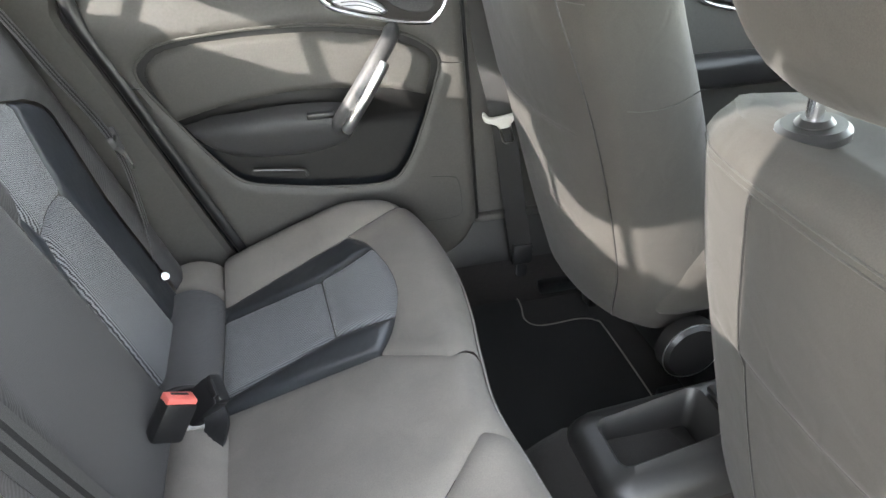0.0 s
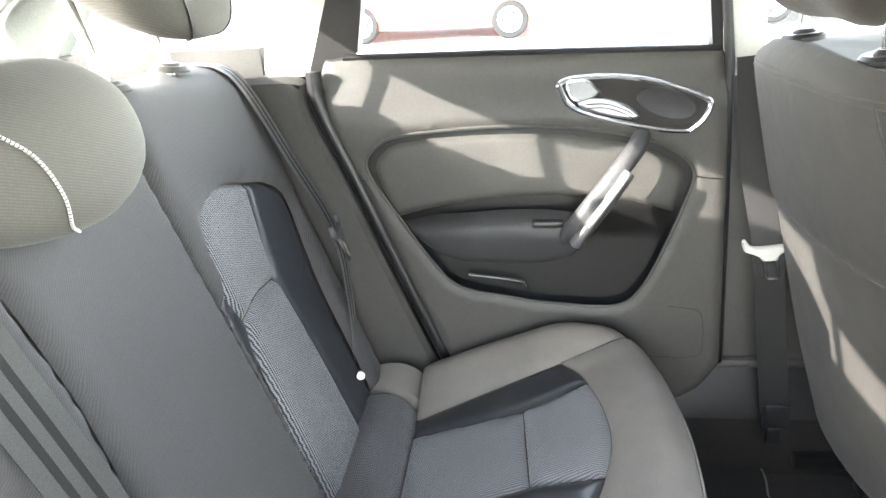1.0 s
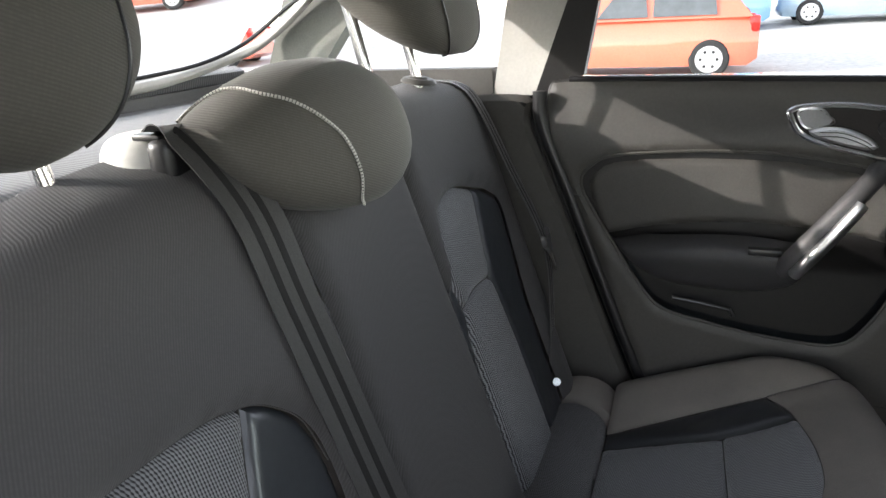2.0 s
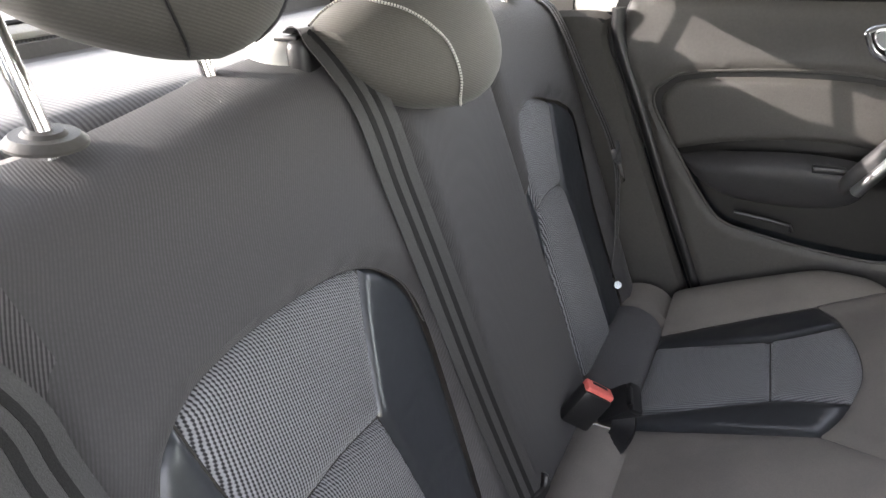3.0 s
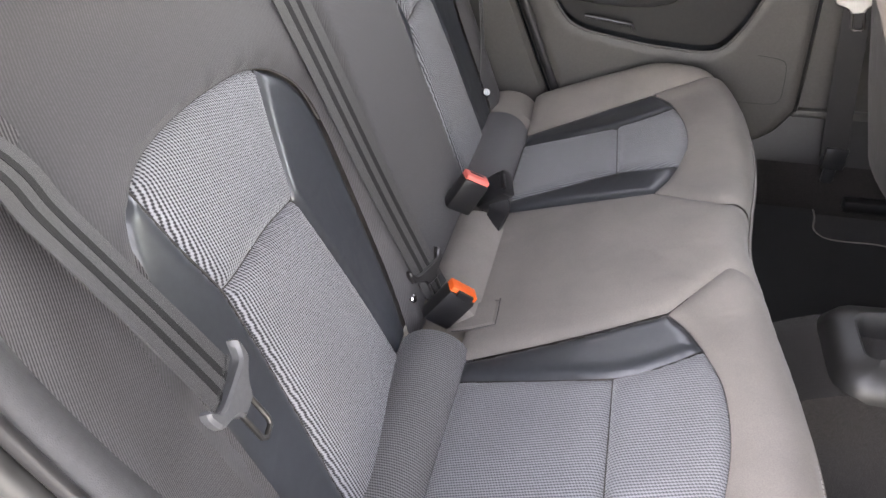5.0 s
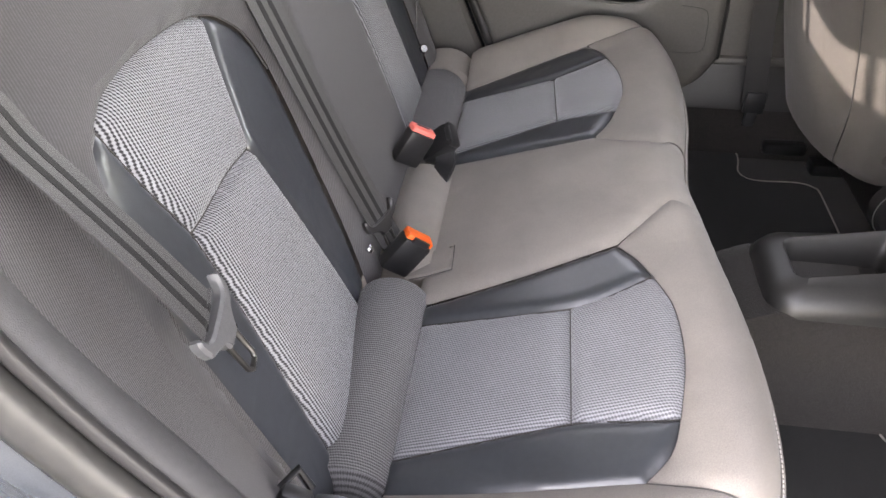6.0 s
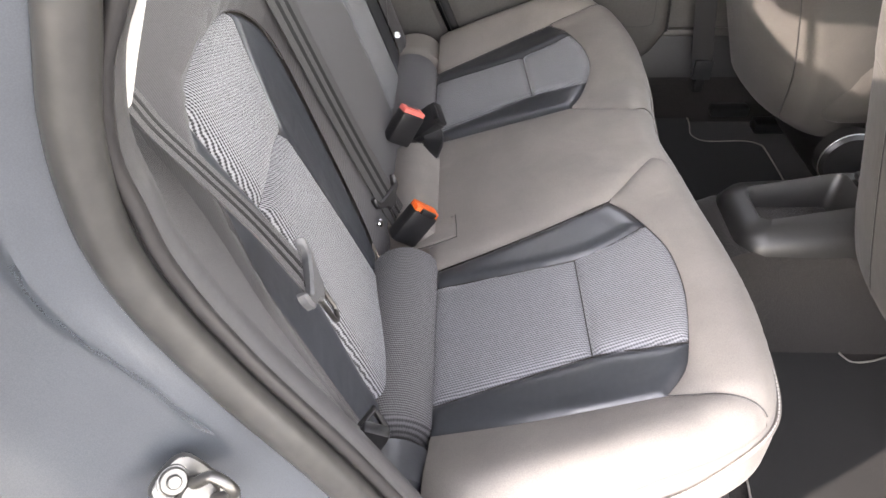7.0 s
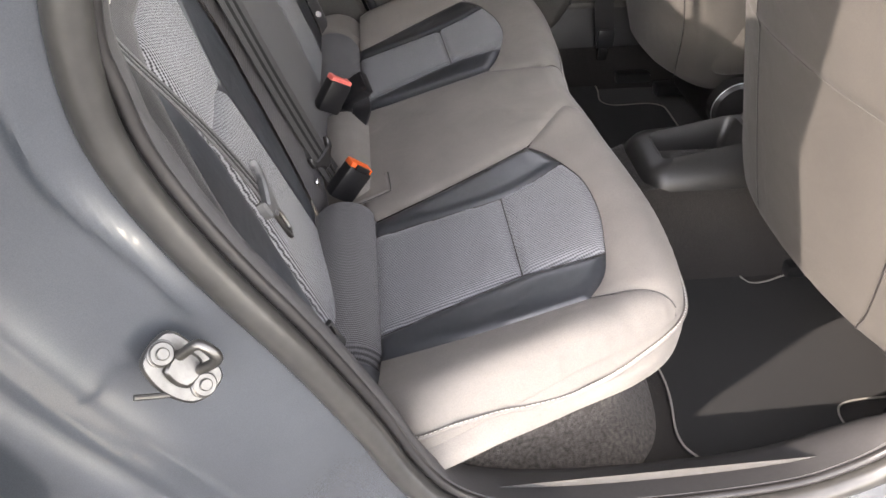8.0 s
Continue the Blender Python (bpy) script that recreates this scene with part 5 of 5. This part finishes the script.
    part("rail_end", box((0.805 + dx, yc + 0.243, 0.094), (0.10, 0.035, 0.030), 0.008), M_BLACK, fs, "black rail end cover")
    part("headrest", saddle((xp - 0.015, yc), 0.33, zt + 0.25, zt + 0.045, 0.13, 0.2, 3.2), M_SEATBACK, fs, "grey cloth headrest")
    return fs


front_seat(-0.36, 0.0, 0.0, 0.265, 0.266, 0.37, "front seat in shade-darkened brown-grey cloth beside the open door")
front_seat(0.385, 0.0, 0.055, 0.24, 0.272, 0.80, "front seat in shade-darkened brown-grey cloth beside the closed door")

# ---- console, mats ----
con = thing("centre_console", (0.75, -0.06, 0.1), "grey plastic centre console with an open storage tray", "console")
TY = -0.040


def tray_ring(x0, x1, w, z, r=0.02, n=5):
    out = []
    x0, x1 = x0 + 0.018, x1 + 0.018
    for cx, cy, a0 in ((x1 - r, TY + w - r, 0), (x0 + r, TY + w - r, 90), (x0 + r, TY - w + r, 180), (x1 - r, TY - w + r, 270)):
        for k in range(n):
            a = radians(a0 + 90 * k / (n - 1))
            x = cx + r * math.cos(a)
            out.append((x, cy + r * math.sin(a), z + 0.20 * (min(x, 0.80) - 0.60)))
    return out


part("body", loft([tray_ring(0.548, 1.2, 0.092, 0.235, 0.04), tray_ring(0.546, 1.2, 0.090, 0.258, 0.04), tray_ring(0.553, 1.2, 0.078, 0.276, 0.035), tray_ring(0.566, 1.2, 0.062, 0.286, 0.028), tray_ring(0.582, 0.748, 0.048, 0.288, 0.018), tray_ring(0.587, 0.744, 0.043, 0.282, 0.016), tray_ring(0.600, 0.734, 0.036, 0.222, 0.014), tray_ring(0.64, 0.69, 0.02, 0.220, 0.01)], cap=True), M_CONSOLE, con, "grey plastic console body")
part("tray_floor", box((0.685, TY, 0.242), (0.125, 0.066, 0.004), 0.002, Matrix.Rotation(radians(-11.3), 4, "Y")), M_TRIMDARK, con)
part("socket", box((0.80, TY, 0.330), (0.06, 0.06, 0.012), 0.004), M_BLACK, con, "black socket panel")


def floor_mat(pts, lip, label):
    m = thing("floor_mat", (pts[0][0], pts[0][1], FLOOR_Z), label, "floor mat", "rear floor mats")
    fz = lambda x, y, h: Vector((x, y, FLOOR_Z + 0.001 + h))
    part("carpet", slab(pts, fz, 0.0, 0.009, 0.02, 5, 0.003), M_MAT, m)
    part("binding", tube([fz(a, b, 0.0085) for a, b in spline(pts, 6, True)], 0.0018, 8, closed=True), M_PIPING, m, "grey bound edge")
    return m


floor_mat([(0.46, 0.655), (0.60, 0.66), (0.690, 0.635), (0.700, 0.60), (0.690, 0.545), (0.705, 0.515), (0.74, 0.508), (0.81, 0.51), (0.845, 0.495), (0.855, 0.45), (0.845, 0.16), (0.82, 0.125), (0.62, 0.125), (0.46, 0.125)], 0, "black velour floor mat with grey binding in the far footwell")
floor_mat([(0.50, -0.155), (0.62, -0.158), (0.735, -0.155), (0.760, -0.175), (0.775, -0.205), (0.81, -0.205), (0.87, -0.19), (0.98, -0.19), (1.02, -0.22), (1.02, -0.46), (0.96, -0.49), (0.82, -0.492), (0.782, -0.515), (0.785, -0.58), (0.76, -0.605), (0.62, -0.600), (0.565, -0.592), (0.522, -0.560), (0.512, -0.52), (0.526, -0.45), (0.526, -0.38)], 0, "black velour floor mat with grey binding by the open door")

# ---- belts ----
def tongue_at(th_, c, u, w, label="grey plastic belt tongue"):
    """A latch tongue: u along the belt towards the blade, w across it."""
    u, w = Vector(u).normalized(), Vector(w).normalized()
    w = (w - u * w.dot(u)).normalized()
    n = u.cross(w)
    P = lambda a, b, h: Vector(c) + u * a + w * b + n * h
    body_ = slab([(0.006, -0.036), (0.012, -0.024), (0.019, -0.014), (0.026, -0.011), (0.026, 0.011), (0.019, 0.014), (0.012, 0.024), (0.006, 0.036), (-0.010, 0.039), (-0.015, 0.034), (-0.005, 0.029), (0.000, 0.021), (0.000, -0.021), (-0.005, -0.029), (-0.015, -0.034), (-0.010, -0.039)], P, -0.004, 0.005, 0.007, 2, 0.0025)
    t = part("tongue", body_, M_TONGUE, th_, label)
    part("blade", join(tube([P(0.024, -0.010, 0), P(0.055, -0.010, 0), P(0.060, -0.006, 0), P(0.060, 0.006, 0), P(0.055, 0.010, 0), P(0.024, 0.010, 0)], 0.0026, 8)), M_STEEL, t, "bright metal blade")
    return t


def belt(label, pts, sides, w=0.050, n=8):
    b = thing("seat_belt", pts[0], label, "seat belt", "rear seat belts")
    p = spline(pts, n)
    if isinstance(sides, list):
        u = np.linspace(0, len(sides) - 1, len(p))
        sd = [Vector([np.interp(k, range(len(sides)), [q[c] for q in sides]) for c in range(3)]) for k in u]
    else:
        sd = sides
    part("webbing", ribbon(p, sd, w), M_WEB, b, "black woven webbing")
    for o in (-0.0085, 0.0085):
        q = []
        for i, a in enumerate(p):
            t = (p[min(i + 1, len(p) - 1)] - p[max(i - 1, 0)]).normalized()
            s_ = Vector(sd[i] if isinstance(sd, list) else sd)
            s_ = (s_ - t * s_.dot(t)).normalized()
            q.append(a + s_ * o)
        part("woven_band", ribbon(q, sd, 0.0070, 0.0020), M_WEBBAND, b, "darker woven stripe")
    return b


cb = belt("black middle seat belt hanging over the backrest with a loose tongue",
          [Vector((-0.274, -0.118, 0.912)), Vector((-0.246, -0.112, 0.910)), fw(-0.100, 0.835, 0.024), fw(-0.096, 0.74, 0.024), fw(-0.092, 0.65, 0.024), fw(-0.086, 0.48, 0.024), fw(-0.078, 0.34, 0.026), fw(-0.076, 0.27, 0.03)],
          (0.36, 0.93, -0.10), 0.052)
tongue_at(cb, fw(-0.074, 0.325, 0.028), (0.35, -0.10, -0.95), (0.36, 0.93, 0.0), "black belt tongue").data.materials[0] = M_TRIMDARK
cg = part("guide", headrest_shape((-0.298, -0.112, 0.878), 0.080, 0.066, 0.080), M_PALE, cb, "pale rounded plastic belt guide on the shoulder")
part("guide_mouth", box((-0.262, -0.112, 0.884), (0.026, 0.062, 0.050), 0.010, Matrix.Rotation(radians(8), 4, "Z"), seg=3), M_BLACK, cg, "black mouth of the guide")
part("guide_clip", box((-0.272, -0.128, 0.909), (0.030, 0.020, 0.006), 0.002), M_BLACK, cg, "black clip")

nb = belt("black outer seat belt with a grey tongue hanging beside the backrest",
          [(-0.215, -0.612, 0.915), (-0.172, -0.585, 0.842), (-0.137, -0.566, 0.786), (-0.119, -0.566, 0.752), (-0.095, -0.566, 0.715), (-0.066, -0.565, 0.668), (-0.040, -0.560, 0.612), (-0.037, -0.557, 0.598)],
          [(-0.2, 1, -0.35)] * 6 + [(-0.2, 1, -0.2), (-0.2, 1, -0.1)])
tongue_at(nb, (-0.034, -0.555, 0.597), (0.30, 0.10, -0.90), (-0.2, 1, 0.0))
fb = belt("black outer seat belt beside the closed door",
          [(-0.31, 0.60, 0.885), (-0.25, 0.600, 0.880), (-0.21, 0.597, 0.845), (-0.150, 0.594, 0.727), (-0.088, 0.592, 0.595), (-0.072, 0.586, 0.464), (-0.070, 0.575, 0.33)],
          [(0.1, 1, 0), (0.0, 1, -0.1), (-0.05, 0.95, -0.05), (-0.05, 0.95, -0.05), (-0.05, 0.95, -0.05), (-0.05, 0.95, -0.05), (-0.05, 0.95, -0.05)])
tongue_at(fb, (-0.084, 0.590, 0.60), (0.3, 0, -0.95), (-0.15, 1, 0.0), "black belt tongue")
part("stop_button", disc((-0.043, 0.492, 0.362), (0.45, -0.7, 0.5), 0.009, 0.006, 20, 0.3), M_CHROME, fb, "silver stop button")

pb = thing("seat_belt", (0.63, 0.58, 0.55), "black front seat belt with white tongue on the door pillar", "seat belt")
part("webbing", ribbon(spline([(0.60, 0.64, 0.86), (0.615, 0.62, 0.70), (0.64, 0.585, 0.56), (0.665, 0.575, 0.38), (0.69, 0.575, 0.22)], 6), (0.92, -0.3, 0.1), 0.048), M_WEBBAND, pb, "black woven webbing")
tongue_at(pb, (0.637, 0.575, 0.565), (0.25, 0, -0.97), (1, -0.35, 0.1), "pale plastic belt tongue").data.materials[0] = M_WHITE
part("anchor", join(box((0.69, 0.572, 0.235), (0.045, 0.012, 0.05), 0.004), box((0.688, 0.572, 0.195), (0.024, 0.014, 0.035), 0.004)), M_BLACK, pb, "black belt anchor")

part("stop_button", disc(fw(-0.122, 0.305, 0.014), (0.9, -0.3, 0.3), 0.007, 0.006, 20, 0.3), M_CHROME, cb, "silver stop button")
# Made-up black shape in place of the dark opening low in the bolster.
single("dark_opening", join(box((0.010, -0.592, 0.405), (0.030, 0.016, 0.040), 0.005, Matrix.Rotation(radians(25), 4, "Y")), tube([(0.0, -0.588, 0.42), (0.012, -0.570, 0.425), (0.022, -0.572, 0.40)], 0.004, 8)), M_BLACK, (0.01, -0.59, 0.39), "small black shape standing for a dark opening in the side bolster", "belt hook")

# ---- buckles ----
def buckle(c, u, w, button, label, blabel):
    """u: the way the buckle points, w: across its button."""
    b = thing("seat_belt_buckle", c, label, "buckle", "buckles")
    u, w = Vector(u).normalized(), Vector(w).normalized()
    w = (w - u * w.dot(u)).normalized()
    n = u.cross(w)
    m = Matrix((w, n, u)).transposed().to_4x4()
    part("housing", box(Vector(c) - u * 0.03, (0.050, 0.028, 0.066), 0.006, m), M_BLACK, b, "black plastic housing")
    part("button", box(Vector(c) + u * 0.003 + n * (0.002 if button is not M_BLACK else 0), (0.047, 0.023, 0.014), 0.003, m), button, b, blabel)
    part("slot", box(Vector(c) + u * 0.0055 + n * (0.006 if button is M_RED else -0.0125), (0.028, 0.006, 0.010), 0.001, m), M_BLACK, b)
    return b


buckle((0.010, 0.132, 0.366), (0.50, 0.20, 0.80), (0.72, 0.42, -0.55), M_RED, "black seat belt buckle with a red press button", "red press button")
turned = buckle((0.055, 0.175, 0.338), (0.75, -0.1, 0.65), (0.35, -0.85, -0.4), M_BLACK, "black seat belt buckle turned away", "black back face")
buckle((0.041, -0.112, 0.325), (0.60, 0.20, 0.72), (0.66, 0.30, -0.68), M_ORANGE, "black seat belt buckle with an orange press button", "orange press button")
part("strap", ribbon(spline([(0.042, 0.172, 0.322), (0.050, 0.150, 0.300), (0.040, 0.128, 0.280), (0.020, 0.118, 0.255)], 6), (0.8, 0.3, 0.5), 0.036, 0.008), M_BLACK, turned, "black webbing stalk")
tag = thing("cloth_tag", (0.07, -0.09, 0.27), "small grey cloth flap sewn on the middle cushion", "flap")
FLAP = [(0.020, -0.062), (0.055, -0.066), (0.092, -0.066), (0.094, -0.092), (0.095, -0.122), (0.06, -0.126), (0.022, -0.124)]
part("flap", slab(FLAP, cushion, 0.001, 0.0075, 0.010, 0, 0.003), M_CLOTH, tag)
part("edge", tube([cushion(a, b, 0.0055) for a, b in ((0.030, -0.1262), (0.06, -0.1275), (0.0965, -0.1235), (0.0955, -0.092), (0.0935, -0.064))], 0.0010, 6), M_SEAM, tag, "dark sewn edge")

# ---- parked cars ----
def parked_car(x, y, z, turn, m, label, L=3.9, H=1.45, W=1.65):
    car = thing("parked_car", (x, y, z), label, "car", "parked cars")
    R = Matrix.Translation((x, y, z)) @ Matrix.Rotation(radians(turn), 4, "Z")
    X = lambda p: R @ Vector(p)

    def ring(h0, h1, w, t):
        return [X((t, s * w * k, h)) for s, k, h in ((-1, 0.92, h0), (-1, 1, h0 + 0.25 * (h1 - h0)), (-1, 0.97, h0 + 0.8 * (h1 - h0)), (-1, 0.86, h1), (1, 0.86, h1), (1, 0.97, h0 + 0.8 * (h1 - h0)), (1, 1, h0 + 0.25 * (h1 - h0)), (1, 0.92, h0))]
    h = L / 2
    part("body", loft([ring(0.35, 0.62, W * 0.40, -h), ring(0.22, 0.74, W * 0.47, -h + 0.12), ring(0.20, 0.84, W * 0.5, -h + 0.6), ring(0.20, 0.93, W * 0.5, -h + 1.1), ring(0.20, 0.96, W * 0.5, h - 0.8), ring(0.20, 0.95, W * 0.49, h - 0.15), ring(0.30, 0.86, W * 0.44, h)]), m, car)
    cab = []
    for t, hh, w in ((-h + 0.95, 0.93, 0.47), (-h + 1.55, H - 0.08, 0.40), (-h + 1.9, H, 0.39), (h - 0.75, H - 0.02, 0.39), (h - 0.42, H - 0.14, 0.40), (h - 0.12, 0.94, 0.46)):
        cab.append([X((t, -W * 0.485, 0.92)), X((t, -W * w, hh)), X((t, W * w, hh)), X((t, W * 0.485, 0.92))])
    part("cabin", loft(cab), m, car)
    for s in (-1, 1):
        for a, b in ((-h + 1.45, -h + 2.25), (-h + 2.33, h - 0.62)):
            q = [X((a, s * W * 0.478, 0.97)), X((b, s * W * 0.478, 0.97)), X((b - 0.05, s * W * 0.425, H - 0.16)), X((a + 0.25 * (a < 0), s * W * 0.425, H - 0.16))]
            o = R.to_3x3() @ Vector((0, s * 0.03, 0))
            part("window", (q + [p + o for p in q], [(0, 1, 2, 3), (4, 5, 6, 7), (0, 1, 5, 4), (1, 2, 6, 5), (2, 3, 7, 6), (3, 0, 4, 7)]), M_WINDOW, car, "dark side window", smooth=False)
        part("tail_lamp", box(X((h - 0.08, s * W * 0.42, 0.82)), (0.16, 0.16, 0.24), 0.03, Matrix.Rotation(radians(turn), 4, "Z")), M_LAMP, car, "red tail lamp")
        for a in (-h + 0.72, h - 0.70):
            ax = R.to_3x3() @ Vector((0, s, 0))
            c = X((a, s * (W / 2 - 0.09), 0.305))
            wl = part("wheel", disc(c, ax, 0.305, 0.20, 32, 0.15), M_TYRE, car, "black tyre")
            part("rim", disc(c + ax * 0.095, ax, 0.205, 0.03, 28, 0.2), M_RIM, wl, "silver wheel cover")
            for k in range(6):
                g = 2 * math.pi * k / 6
                up = Vector((0, 0, 1))
                sd = ax.cross(up)
                part("rim_hole", disc(c + ax * 0.109 + (sd * math.cos(g) + up * math.sin(g)) * 0.125, ax, 0.024, 0.006, 10), M_TYRE, wl)
    return car


parked_car(-1.15, 11.6, -0.2, 0, paint("orange_paint", (0.72, 0.17, 0.10)), "orange-red hatchback parked side-on in the sun")
parked_car(-0.6, 18.2, 0.23, 0, paint("blue_paint", (0.16, 0.32, 0.62)), "blue hatchback parked further off")
parked_car(3.5, 19.0, 0.28, 0, paint("grey_blue_paint", (0.30, 0.40, 0.46)), "grey-blue hatchback parked further off")
parked_car(5.6, 12.6, -0.13, 0, paint("silver_blue_paint", (0.55, 0.61, 0.68)), "silver-blue car parked side-on")
parked_car(-12.6, 14.6, 0.0, 14, paint("red_paint", (0.70, 0.16, 0.10)), "red hatchback parked behind")
parked_car(-19.0, 20.0, 0.3, 35, paint("dark_paint", (0.03, 0.03, 0.035)), "dark car parked far behind")
